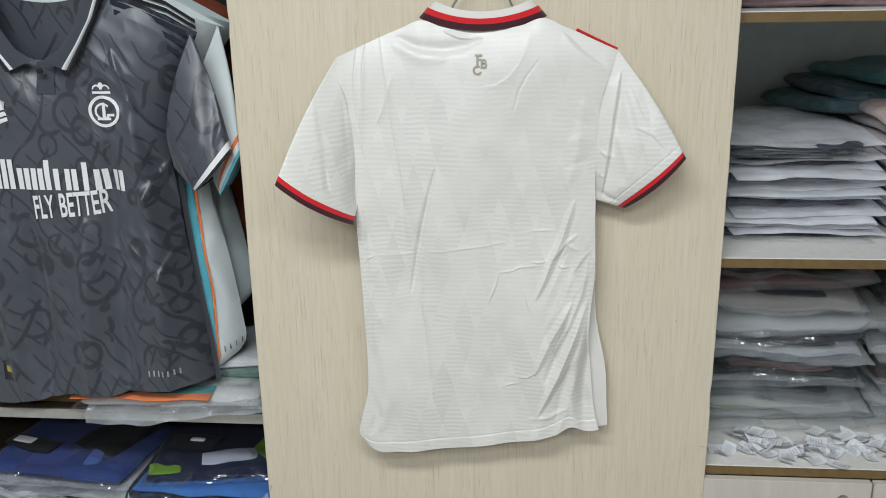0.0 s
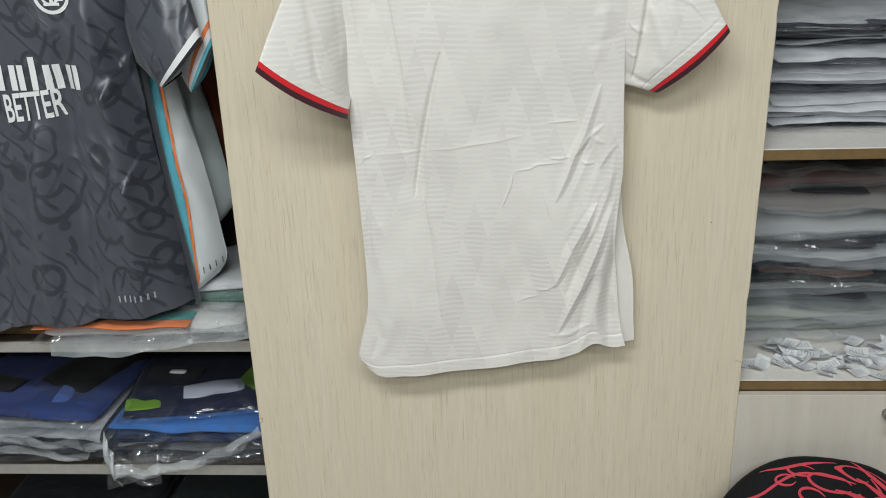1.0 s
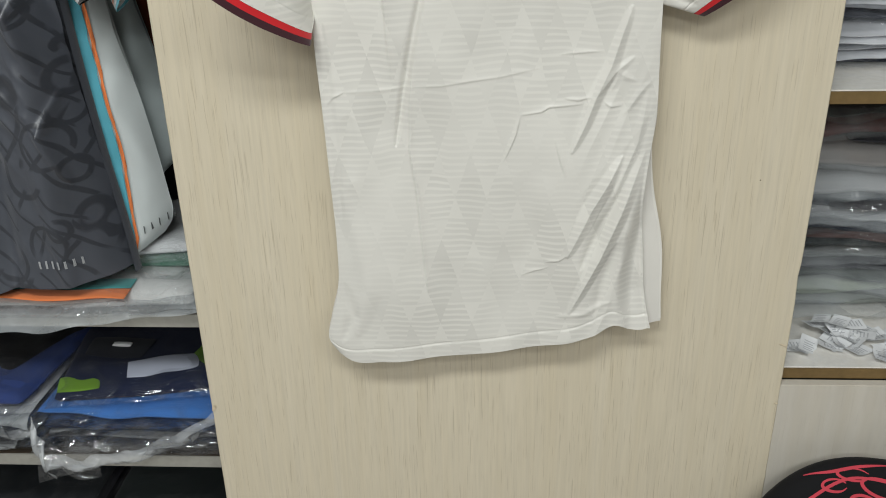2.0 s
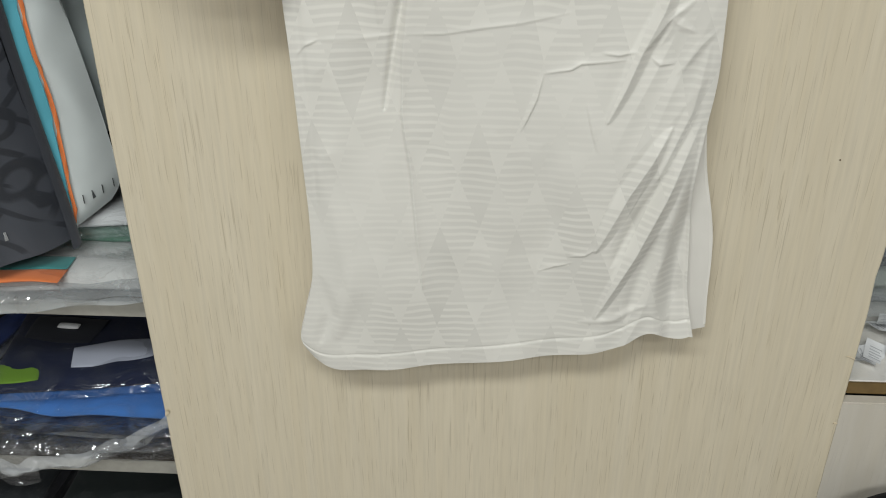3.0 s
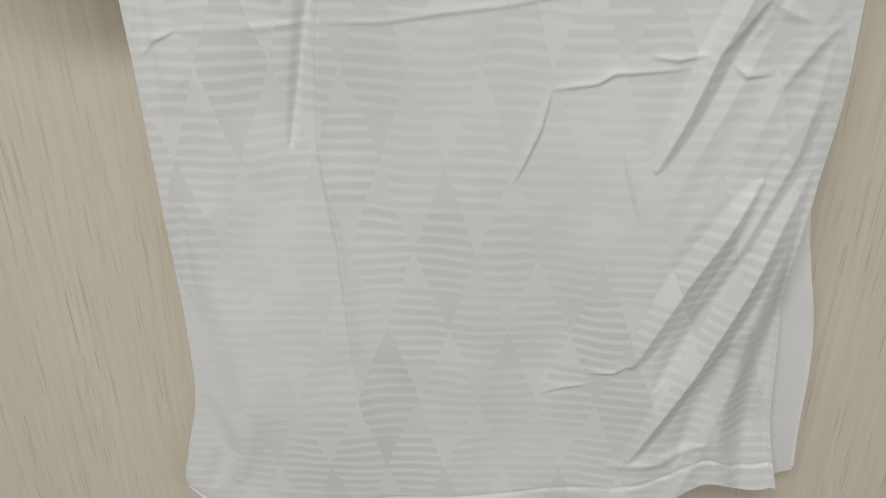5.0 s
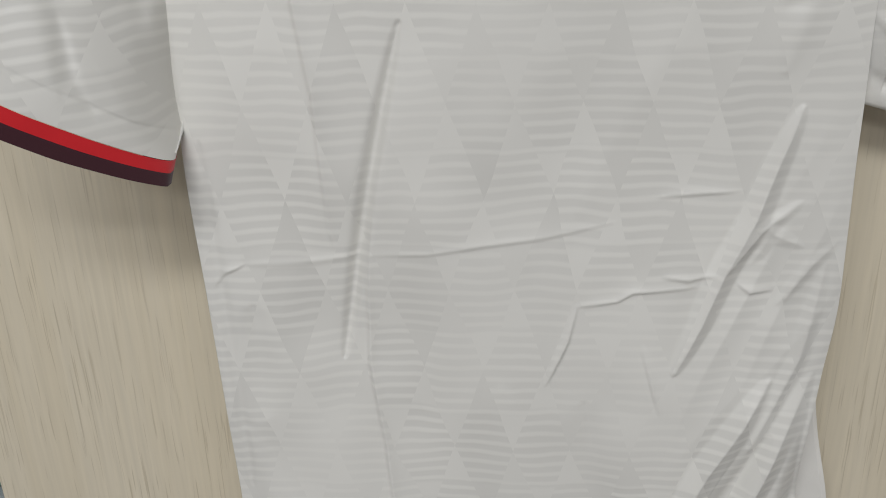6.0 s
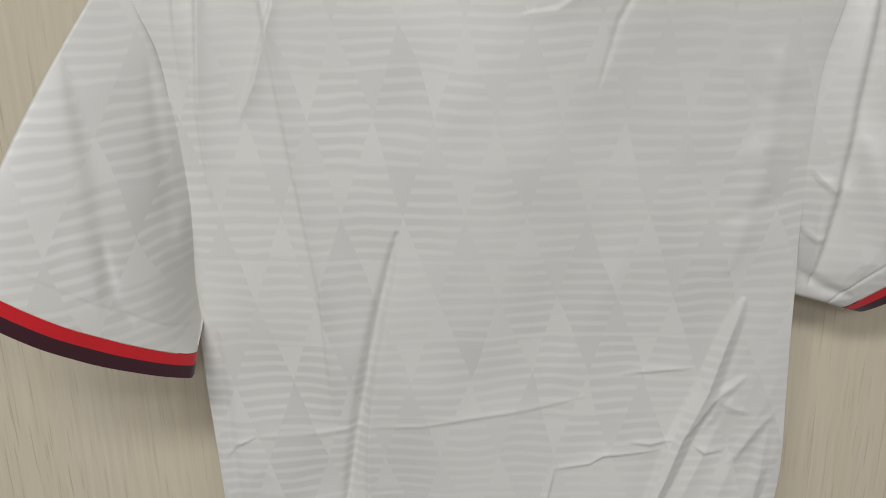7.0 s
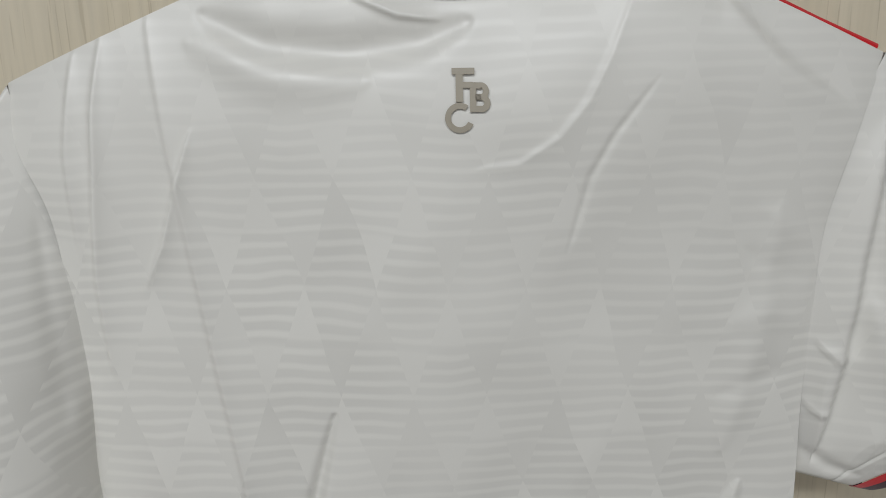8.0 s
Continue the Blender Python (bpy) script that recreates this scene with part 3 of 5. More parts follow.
def side_seam(side):
    """The strip of cloth that joins back and front along one side, up to the armhole."""
    r = np.linspace(0, 0.66, 80)
    knots = SIDE_L if side == 0 else SIDE_R
    x = curve(r, knots)
    x2 = x + (front_edge(r) if side else 0)
    sgn = -1 if side == 0 else 1
    hem = curve(np.array([float(side)]), HEM)[0]
    top = curve(np.array([float(side)]), TOP)[0]
    z = hem + (top - hem) * r
    rows = []
    for k in np.linspace(0, 1, 6):
        bulge = sgn * 0.002 * math.sin(math.pi * k) - (0.012 * math.sin(math.pi * k) * np.clip((1.22 - z) / 0.06, 0, 1) if side else 0)
        y0 = YB + 0.0038 + (tuck_depth(z) if side else -curve(r, [(0, 0.002), (0.25, 0.006), (0.42, 0.006), (0.66, 0.002)]))
        y1 = 1.2995 - (0.010 * np.clip((1.2 - z) / 0.1, 0, 1) if side else 0)
        rows.append(np.stack([x + (x2 - x) * k + bulge, y0 + (y1 - y0) * k, z], -1))
    return grid_mesh(np.stack(rows, 1))


smooth(bit("side_seam", side_seam(0), CREAM_PLAIN, jersey))
smooth(bit("side_seam", side_seam(1), CREAM_PLAIN, jersey))


def sleeve_points(s, q, arm, cuff0, cuff1, puff, back, seed):
    """A point of a sleeve: s from armhole to cuff, q from the outer edge to the underarm."""
    ax = curve(q, [(k, p[0]) for k, p in arm])
    ay = curve(q, [(k, p[1]) for k, p in arm])
    az = curve(q, [(k, p[2]) for k, p in arm])
    bow = 0.005 * np.sin(math.pi * q)
    c = [cuff0[i] + (cuff1[i] - cuff0[i]) * q for i in range(3)]
    c[2] = c[2] - bow
    X, Y, Z = ax + (c[0] - ax) * s, ay + (c[1] - ay) * s, az + (c[2] - az) * s
    X = X + np.sign(c[0] - ax) * 0.006 * np.sin(math.pi * np.clip(s, 0, 1)) * (1 - q) ** 3
    if back:
        Y = Y + 0.004 + back * np.sin(math.pi * q) ** 0.6
    else:
        Y = Y - puff * np.sin(math.pi * q) ** 0.6 * np.clip(s * 1.6, 0, 1)
        h = 0.0018 * soft_noise(X, Z, 38, seed) + 0.0014 * soft_noise(X, Z, 110, seed + 1)
        h = h + 0.0026 * (1 - 2.2 * np.abs(soft_noise(X + 0.25 * Z, Z * 0.35, 150, seed + 5))) * np.clip((q - 0.4) / 0.35, 0, 1) * np.clip((0.9 - s) / 0.3, 0, 1)
        Y = Y - h * np.sin(math.pi * q) ** 0.4 * np.clip(s * 5, 0, 1)
        Y = Y + (0.032 if seed == 20 else 0.004) * np.clip((q - 0.68) / 0.32, 0, 1) ** 1.5 * np.clip(1 - s / 0.75, 0, 1)
    return X, Y, Z


ARM_L = [(0.0, (-0.138, 1.276, 1.562)), (0.2, (-0.124, 1.270, 1.511)), (0.4, (-0.116, 1.268, 1.474)), (0.6, (-0.113, 1.267, 1.437)), (0.8, (-0.112, 1.267, 1.396)), (1.0, (-0.113, 1.270, 1.358))]
ARM_R = [(0.0, (0.274, 1.276, 1.569)), (0.2, (0.257, 1.270, 1.534)), (0.4, (0.249, 1.268, 1.496)), (0.6, (0.246, 1.267, 1.450)), (0.8, (0.245, 1.267, 1.400)), (1.0, (0.248, 1.270, 1.350))]
SLEEVE_FOLDS = {
    0: [([(-0.165, 1.50), (-0.155, 1.44), (-0.150, 1.375)], 0.006, 0.0014, "step"), ([(-0.128, 1.50), (-0.122, 1.43), (-0.120, 1.36)], 0.004, 0.0016, "groove"), ([(-0.150, 1.41), (-0.146, 1.38), (-0.138, 1.36)], 0.003, 0.0016, "groove")],
    1: [([(0.278, 1.535), (0.270, 1.47), (0.264, 1.41), (0.257, 1.362)], 0.006, 0.0050, "step"), ([(0.250, 1.428), (0.259, 1.420), (0.268, 1.417)], 0.003, 0.0022, "pleat"), ([(0.247, 1.394), (0.255, 1.388), (0.262, 1.388)], 0.003, 0.0020, "pleat"), ([(0.250, 1.366), (0.266, 1.355), (0.282, 1.350)], 0.004, 0.0024, "groove"), ([(0.29, 1.53), (0.315, 1.47)], 0.004, 0.0016, "pleat"), ([(0.30, 1.462), (0.325, 1.452), (0.345, 1.43)], 0.004, 0.0016, "pleat"), ([(0.275, 1.45), (0.292, 1.40), (0.300, 1.37)], 0.007, 0.0018, "ridge"), ([(0.285, 1.51), (0.305, 1.44), (0.318, 1.40)], 0.005, 0.0014, "groove")],
}


def make_sleeve(side, arm, c0, c1, puff, back):
    for name, lo, hi, m, lab in (("sleeve", 0.0150, 0, CREAM, ""), ("red_cuff", 0.0150, 0.0078, RED, "red ribbed cuff stripe"), ("maroon_cuff", 0.0078, 0.0, MAROON, "dark maroon ribbed cuff edge")):
        ns = 110 if name == "sleeve" else 8
        nq = 110
        sheets = []
        for bk in (0, back):
            s, q = np.meshgrid(np.linspace(0, 1, ns), np.linspace(0, 1, nq))
            length = np.interp(q, [0, 1], [math.dist(arm[0][1], c0), math.dist(arm[-1][1], c1)]) * (1.0, 1.35)[side]
            if name == "sleeve":
                s = s * (1 - lo / length)
            else:
                s = 1 - (lo + (hi - lo) * s) / length
            X, Y, Z = sleeve_points(s, q, arm, c0, c1, puff, bk, 20 + side)
            if not bk and name == "sleeve":
                for line, w, a, kind in SLEEVE_FOLDS[side]:
                    Y = Y - fold(X, Z, line, w, a, kind)
                Y += 0.0010 * np.exp(-((((1 - s) * length - 0.030) / 0.0012) ** 2))
            if name != "sleeve":
                Y = Y - 0.0008 * (1 if not bk else -1)
            sheets.append(np.stack([X, Y, Z], -1))
        ring = np.concatenate([sheets[0], sheets[1][::-1]], 0)
        smooth(bit(name, grid_mesh(ring.transpose(1, 0, 2), closed_u=True), m, jersey, lab))


make_sleeve(0, ARM_L, (-0.212, 1.168, 1.396), (-0.114, 1.232, 1.320), 0.010, 0.035)
make_sleeve(1, ARM_R, (0.373, 1.249, 1.418), (0.291, 1.275, 1.337), 0.012, 0.016)


def collar_band(z_lo, z_hi, out, bulge=0.0):
    """A strip of the ribbed collar between two levels, bent round the neck."""
    a, k = np.meshgrid(np.linspace(-1.62, 1.62, 90), np.linspace(0, 1, 8))
    lv = z_lo + (z_hi - z_lo) * k
    half = 0.0885 - 0.018 * lv + out
    x = 0.0785 + half * np.sin(a)
    y = 1.298 - (0.027 + out) * np.cos(a) + 0.006 * lv
    dip = 0.018 * np.cos(a) ** 2
    z = 1.620 - dip + 0.021 * lv + 0.003 * lv * np.cos(a) ** 2
    return grid_mesh(np.stack([x, y - bulge * np.sin(math.pi * k), z], -1))


col = smooth(bit("collar", collar_band(0.0, 1.0, 0.0), CREAM_PLAIN, jersey, "ribbed cream collar with red and maroon stripes"))
smooth(part("red_stripe", collar_band(0.27, 0.60, 0.0030), RED, col, "red collar stripe"))
smooth(part("maroon_stripe", collar_band(-0.10, 0.27, 0.0030), MAROON, col, "dark maroon collar stripe"))
inner = smooth(bit("inner_collar", collar_band(0.0, 0.97, -0.003), CREAM_PLAIN, jersey))
bit("shoulder_piping", tube([(0.214, 1.290, 1.5985), (0.245, 1.288, 1.5835), (0.273, 1.284, 1.5705)], 0.0022), RED, jersey, "thin red shoulder stripe")


def flat_shape(outline, y, thick=0.0006):
    """A thin plate in the upright plane y from an outline of (x, z)."""
    n = len(outline)
    verts = [(x, y, z) for x, z in outline] + [(x, y + thick, z) for x, z in outline]
    faces = [tuple(range(n)), tuple(range(n, 2 * n))[::-1]]
    faces += [(i, (i + 1) % n, n + (i + 1) % n, n + i) for i in range(n)]
    return (verts, [], faces)


def arc_shape(cx, cz, r0, r1, a0, a1, y, n=28, thick=0.0006):
    ang = np.radians(np.linspace(a0, a1, n))
    out = [(cx + r1 * math.cos(a), cz + r1 * math.sin(a)) for a in ang] + [(cx + r0 * math.cos(a), cz + r0 * math.sin(a)) for a in ang[::-1]]
    return flat_shape(out, y, thick)


def rect(x0, x1, z0, z1):
    return [(x0, z0), (x1, z0), (x1, z1), (x0, z1)]


def merged(shapes):
    verts, faces = [], []
    for v, _, f in shapes:
        o = len(verts)
        verts += v
        faces += [tuple(i + o for i in q) for q in f]
    return (verts, [], faces)


def on_back(shape, lift=0.0011):
    """Lays a flat shape on the back of the jersey."""
    v, e, f = shape
    n = len(v) // 2
    X, Z = np.array([p[0] for p in v]), np.array([p[2] for p in v])
    r = (Z - 0.933) / (1.606 - 0.933)
    Y = YB - cloth_height(X, Z) + 0.012 * np.clip((r - 0.9) / 0.1, 0, 1) ** 2 - lift
    return ([(x, y, z) for x, y, z in zip(X, Y, Z)], e, f)


ex, ez = 0.0690, 1.5670
emblem = [
    flat_shape(rect(ex, ex + 0.0103, ez - 0.0028, ez), 0),
    flat_shape(rect(ex + 0.0017, ex + 0.0050, ez - 0.0150, ez - 0.0010), 0),
    flat_shape(rect(ex + 0.0045, ex + 0.0095, ez - 0.0088, ez - 0.0062), 0),
    flat_shape(rect(ex + 0.0080, ex + 0.0110, ez - 0.0196, ez - 0.0064), 0),
    flat_shape(rect(ex + 0.0105, ex + 0.0130, ez - 0.0092, ez - 0.0064), 0),
    flat_shape(rect(ex + 0.0105, ex + 0.0132, ez - 0.0142, ez - 0.0116), 0),
    flat_shape(rect(ex + 0.0105, ex + 0.0134, ez - 0.0196, ez - 0.0168), 0),
    arc_shape(ex + 0.0128, ez - 0.0103, 0.0013, 0.0039, -90, 90, 0),
    arc_shape(ex + 0.0132, ez - 0.0156, 0.0013, 0.0041, -90, 90, 0),
    arc_shape(ex + 0.0034, ez - 0.0222, 0.0041, 0.0068, 55, 335, 0),
]
for i, e in enumerate(emblem):
    emblem[i] = on_back(e)
bit("neck_emblem", merged(emblem), LOGO_M, jersey, "small taupe transfer emblem below the collar")


def hanger(name, label, cx, y, z_neck, half, drop, z_hook, material, plane_turn=0):
    """A wire hanger with a hooked top."""
    h = thing(name, label, "hanger", x=cx, y=y, z=z_neck)
    arms = [(cx - half, y, z_neck - drop), (cx - half * 0.5, y, z_neck - drop * 0.45), (cx, y, z_neck), (cx + half * 0.5, y, z_neck - drop * 0.45), (cx + half, y, z_neck - drop)]
    smooth(bit("shoulder_wire", tube(arms, 0.0022), material, h))
    smooth(bit("bottom_bar", tube([arms[0], (cx, y, z_neck - drop - 0.012), arms[-1]], 0.0018), material, h))
    hook = [(cx, y, z_neck)] + [(cx, y, z_neck + (z_hook - z_neck - 0.02) * k / 4) for k in range(1, 5)]
    hook += [(cx - 0.02 + 0.02 * math.cos(a), y + 0.004, z_hook - 0.02 + 0.02 * math.sin(a)) for a in np.linspace(0, 3.4, 12)]
    smooth(bit("hook", tube(hook, 0.0020), material, h))
    return h


jh = thing("hanger", "thin chrome wire hanger inside the cream jersey collar", "hanger", x=0.078, y=1.285, z=1.60)
smooth(bit("shoulder_wire", tube([(-0.11, 1.290, 1.553), (-0.02, 1.290, 1.592), (0.022, 1.290, 1.612), (0.045, 1.288, 1.648), (0.078, 1.285, 1.690), (0.112, 1.288, 1.652), (0.132, 1.290, 1.612), (0.17, 1.290, 1.594), (0.25, 1.290, 1.560)], 0.0018), CHROME, jh))
smooth(bit("hook", tube([(0.078, 1.284, 1.690), (0.078, 1.285, 1.735)] + [(0.060 + 0.018 * math.cos(a), 1.288, 1.735 + 0.018 * math.sin(a)) for a in np.linspace(0, 3.3, 12)], 0.0018), CHROME, jh))
nail = thing("nail", "steel nail in the laminate column", "nail", x=0.06, y=1.30, z=1.745)
bit("nail_shank", tube([(0.060, 1.272, 1.7505), (0.060, 1.325, 1.7490)], 0.0016), STEEL, nail)


# ---- hanging shirts beside the column ----
def body_sheet(nx, ny, left, right, hem, top, depth, folds=(), wave=0.004, seed=1):
    s, r = np.meshgrid(np.linspace(0, 1, nx), np.linspace(0, 1, ny))
    xl, xr = curve(r, left), curve(r, right)
    X = xl + (xr - xl) * s
    h, t = curve(s, hem), curve(s, top)
    Z = h + (t - h) * r
    Y = depth(s, r)
    d = wave * soft_noise(X, Z, 30, seed) + 0.3 * wave * soft_noise(X, Z, 90, seed + 1)
    for line, w, a, kind in folds:
        d += fold(X, Z, line, w, a, kind)
    return np.stack([X, Y - d, Z], -1)


NX = -0.636
cloth_teal = knit("teal_knit", (0.05, 0.25, 0.25))
dark = thing("polo_jersey", "charcoal polo jersey with tonal scroll print and white crest", "jersey", x=NX, y=1.37, z=0.95)
D_L = [(0, -0.868), (0.3, -0.85), (0.6, -0.835), (0.68, -0.83), (0.85, -0.825), (1, -0.875)]
D_R = [(0, -0.424), (0.05, -0.426), (0.3, -0.442), (0.6, -0.455), (0.66, -0.456), (0.74, -0.454), (0.85, -0.442), (1, -0.398)]
D_HEM = [(0, 0.951), (0.15, 0.958), (0.30, 0.968), (0.45, 0.981), (0.55, 0.976), (0.62, 0.980), (0.70, 0.989), (0.8, 0.988), (0.93, 0.993), (1, 0.994)]
D_TOP = [(0, 1.60), (0.25, 1.655), (0.30, 1.655), (0.40, 1.580), (0.5, 1.563), (0.60, 1.580), (0.70, 1.655), (0.75, 1.655), (1, 1.602)]
D_FOLDS = [([(-0.50, 1.50), (-0.485, 1.25), (-0.49, 0.98)], 0.02, 0.0112, "ridge"), ([(-0.545, 1.43), (-0.56, 1.2), (-0.565, 0.98)], 0.022, 0.0144, "groove"), ([(-0.60, 1.30), (-0.62, 1.1), (-0.63, 0.97)], 0.02, 0.0112, "ridge"),
           ([(-0.70, 1.3), (-0.71, 0.97)], 0.02, 0.0128, "groove"), ([(-0.76, 1.4), (-0.76, 0.97)], 0.02, 0.0112, "ridge"), ([(-0.455, 1.40), (-0.49, 1.34), (-0.475, 1.27)], 0.008, 0.0064, "ridge"), ([(-0.49, 1.45), (-0.47, 1.38), (-0.455, 1.32)], 0.008, 0.0064, "groove"), ([(-0.52, 1.58), (-0.49, 1.48)], 0.006, 0.0048, "ridge"), ([(-0.46, 1.25), (-0.48, 1.20), (-0.465, 1.13)], 0.006, 0.0064, "ridge")]


def dark_depth(s, r):
    e = np.abs(2 * s - 1)
    return 1.332 + 0.075 * e ** 7 * (1 - 0.5 * r) + 0.02 * np.clip((r - 0.85) / 0.15, 0, 1) ** 2


DARK_FRONT = body_sheet(260, 340, D_L, D_R, D_HEM, D_TOP, dark_depth, [(line, w, 1.6 * a, kind) for line, w, a, kind in D_FOLDS], 0.0050, 31)


def crumple(X, Z):
    """Sharp diagonal wrinkles, strongest below the armhole."""
    across, along = 0.80 * X + 0.60 * Z, -0.60 * X + 0.80 * Z
    near_arm = np.exp(-(((X + 0.49) / 0.09) ** 2)) * np.exp(-(((Z - 1.30) / 0.20) ** 2))
    small = 1 - 2.2 * np.abs(soft_noise(across, along * 0.35, 95, 52))
    large = 1 - 2.2 * np.abs(soft_noise(across, along * 0.4, 42, 57))
    flat = 1 - 0.9 * np.exp(-(((X + 0.64) / 0.14) ** 6)) * np.exp(-(((Z - 1.36) / 0.075) ** 6))
    return flat * ((0.0012 + 0.0034 * near_arm) * small + (0.0022 + 0.0040 * near_arm) * large)


DARK_FRONT[..., 1] -= crumple(DARK_FRONT[..., 0], DARK_FRONT[..., 2])
smooth(bit("front_panel", grid_mesh(DARK_FRONT), CHARCOAL, dark))
DARK_BACK_TOP = [(0, 1.60), (0.25, 1.66), (0.5, 1.652), (0.75, 1.66), (1, 1.602)]
smooth(bit("back_panel", grid_mesh(body_sheet(60, 80, D_L, D_R, D_HEM, DARK_BACK_TOP, lambda s, r: 1.390 + 0.016 * np.abs(2 * s - 1) ** 6 - 0.012 * r ** 8, (), 0.003, 33)), CHARCOAL, dark))


def dark_sleeve(mirror):
    arm = [(0.0, (-0.398, 1.36, 1.602)), (0.3, (-0.425, 1.342, 1.53)), (0.6, (-0.445, 1.340, 1.46)), (1.0, (-0.452, 1.365, 1.385))]
    c0, c1 = (-0.335, 1.318, 1.418), (-0.405, 1.334, 1.352)
    for name, lo, hi, m, lab in (("sleeve", 0, 0.90, CHARCOAL, ""), ("white_cuff", 0.90, 0.965, PRINT_KNIT, "white cuff stripe"), ("black_cuff", 0.965, 1.0, BLACK, "")):
        s, q = np.meshgrid(np.linspace(lo, hi, 60 if hi == 0.9 else 6), np.linspace(0, 1, 60))
        sheets = []
        for bk in (0, 0.045):
            X, Y, Z = sleeve_points(s, q, arm, c0, c1, 0.022, bk, 40)
            if not bk:
                for line, w, a, kind in ([((-0.375, 1.58)), (-0.365, 1.48), (-0.36, 1.40)], 0.012, 0.006, "groove"), ([(-0.42, 1.44), (-0.40, 1.40)], 0.008, 0.006, "groove"), ([(-0.345, 1.47), (-0.36, 1.43)], 0.006, 0.004, "ridge"):
                    Y = Y - fold(X, Z, line, w, a, kind)
            sheets.append(np.stack([X, Y, Z], -1))
        ring = np.concatenate([sheets[0], sheets[1][::-1]], 0)
        if mirror:
            ring = ring.copy()
            ring[..., 0] = 2 * NX - ring[..., 0]
            ring = ring[::-1]
        smooth(bit(name, grid_mesh(ring.transpose(1, 0, 2), closed_u=True), m, dark, lab))


PRINT_KNIT = knit("white_rib", (0.78, 0.78, 0.78))
dark_sleeve(False)
dark_sleeve(True)
smooth(bit("side_panel", grid_mesh(np.stack([np.stack([curve(np.linspace(0, 0.72, 60), D_R) + 0.004 * math.sin(math.pi * k), np.full(60, 1.39 + 0.022 * k), 0.985 + np.linspace(0, 0.72, 60) * 0.617], -1) for k in np.linspace(0, 1, 5)], 1)), CHARCOAL_PLAIN, dark))


def on_dark(shape, lift=0.0018):
    """Lays a flat shape on the front of the charcoal jersey."""
    v, e, f = shape
    V = DARK_FRONT.reshape(-1, 3)
    out = []
    for x, _, z in v:
        k = np.argmin((V[:, 0] - x) ** 2 + (V[:, 2] - z) ** 2)
        out.append((x, V[k, 1] - lift, z))
    return (out, e, f)


def fine_rect(x0, x1, z0, z1, slant=0.0, n=5, rows=20):
    """A finely divided upright patch, so that it can follow folded cloth."""
    x, k = np.meshgrid(np.linspace(x0, x1, n), np.linspace(0, 1, rows))
    return grid_mesh(np.stack([x, np.zeros_like(x), z0 + (z1 - z0) * k + slant * (x + 0.6)], -1))


def bars(spec, z0, height, slant, m, parent, name, label):
    """A row of plain upright bars in the place of a word."""
    shapes = [on_dark(fine_rect(x, x + w, z0, z0 + height * k, slant)) for x, w, k in spec]
    bit(name, merged(shapes), m, parent, label)


word1 = []
for x, n, k in ((-0.742, 3, 1.0), (-0.703, 4, 0.72), (-0.656, 1, 1.0), (-0.641, 1, 0.72), (-0.622, 2, 0.72), (-0.592, 1, 0.95), (-0.573, 2, 0.72), (-0.544, 2, 0.70)):
    word1 += [(x + 0.0118 * i, 0.0088, k) for i in range(n)]
bars(word1, 1.354, 0.050, -0.02, PRINT, dark, "chest_print", "row of white bars across the chest")


def words(text, x0, x1, z0, height, slant):
    """Plain lettering laid on the charcoal jersey, filling a given box."""
    cu = bpy.data.curves.new("words", "FONT")
    cu.body = text
    cu.resolution_u = 3
    cu.offset = 0.018
    ob = bpy.data.objects.new("words", cu)
    bpy.context.scene.collection.objects.link(ob)
    me = bpy.data.meshes.new_from_object(ob.evaluated_get(bpy.context.evaluated_depsgraph_get()))
    bpy.data.objects.remove(ob)
    bm = bmesh.new()
    bm.from_mesh(me)
    bmesh.ops.triangulate(bm, faces=bm.faces[:])
    bmesh.ops.subdivide_edges(bm, edges=bm.edges[:], cuts=4, use_grid_fill=True)
    P = np.array([v.co[:] for v in bm.verts])
    lo, hi = P.min(0), P.max(0)
    X = x0 + (P[:, 0] - lo[0]) / (hi[0] - lo[0]) * (x1 - x0)
    Z = z0 + (P[:, 1] - lo[1]) / (hi[1] - lo[1]) * height + slant * (X + 0.6)
    bm.verts.ensure_lookup_table()
    faces = [[v.index for v in f.verts] for f in bm.faces]
    bm.free()
    return on_dark(([(float(x), 0.0, float(z)) for x, z in zip(X, Z)], [], faces), 0.0022)


bit("chest_print", words("FLY", -0.683, -0.648, 1.310, 0.040, 0.06), PRINT, dark, "small white capital letters")
bit("chest_print", words("BETTER", -0.638, -0.556, 1.311, 0.041, 0.08), PRINT, dark, "small white capital letters")
word3 = [(-0.522 + 0.0085 * i, 0.0026, 1.0) for i in range(7)]
bars(word3, 1.018, 0.011, 0.02, mat("pale_grey_thread", (0.36, 0.37, 0.38), 0.6)[0], dark, "hem_print", "tiny grey-white bars near the hem")
bit("hem_patch", on_dark(fine_rect(-0.792, -0.765, 1.006, 1.042), 0.0012), BLACK, dark, "small black woven hem patch")
bit("patch_mark", on_dark(fine_rect(-0.784, -0.773, 1.022, 1.034), 0.0018), mat("gold_thread", (0.5, 0.36, 0.08), 0.4)[0], dark)
cxr, czr = -0.541, 1.484
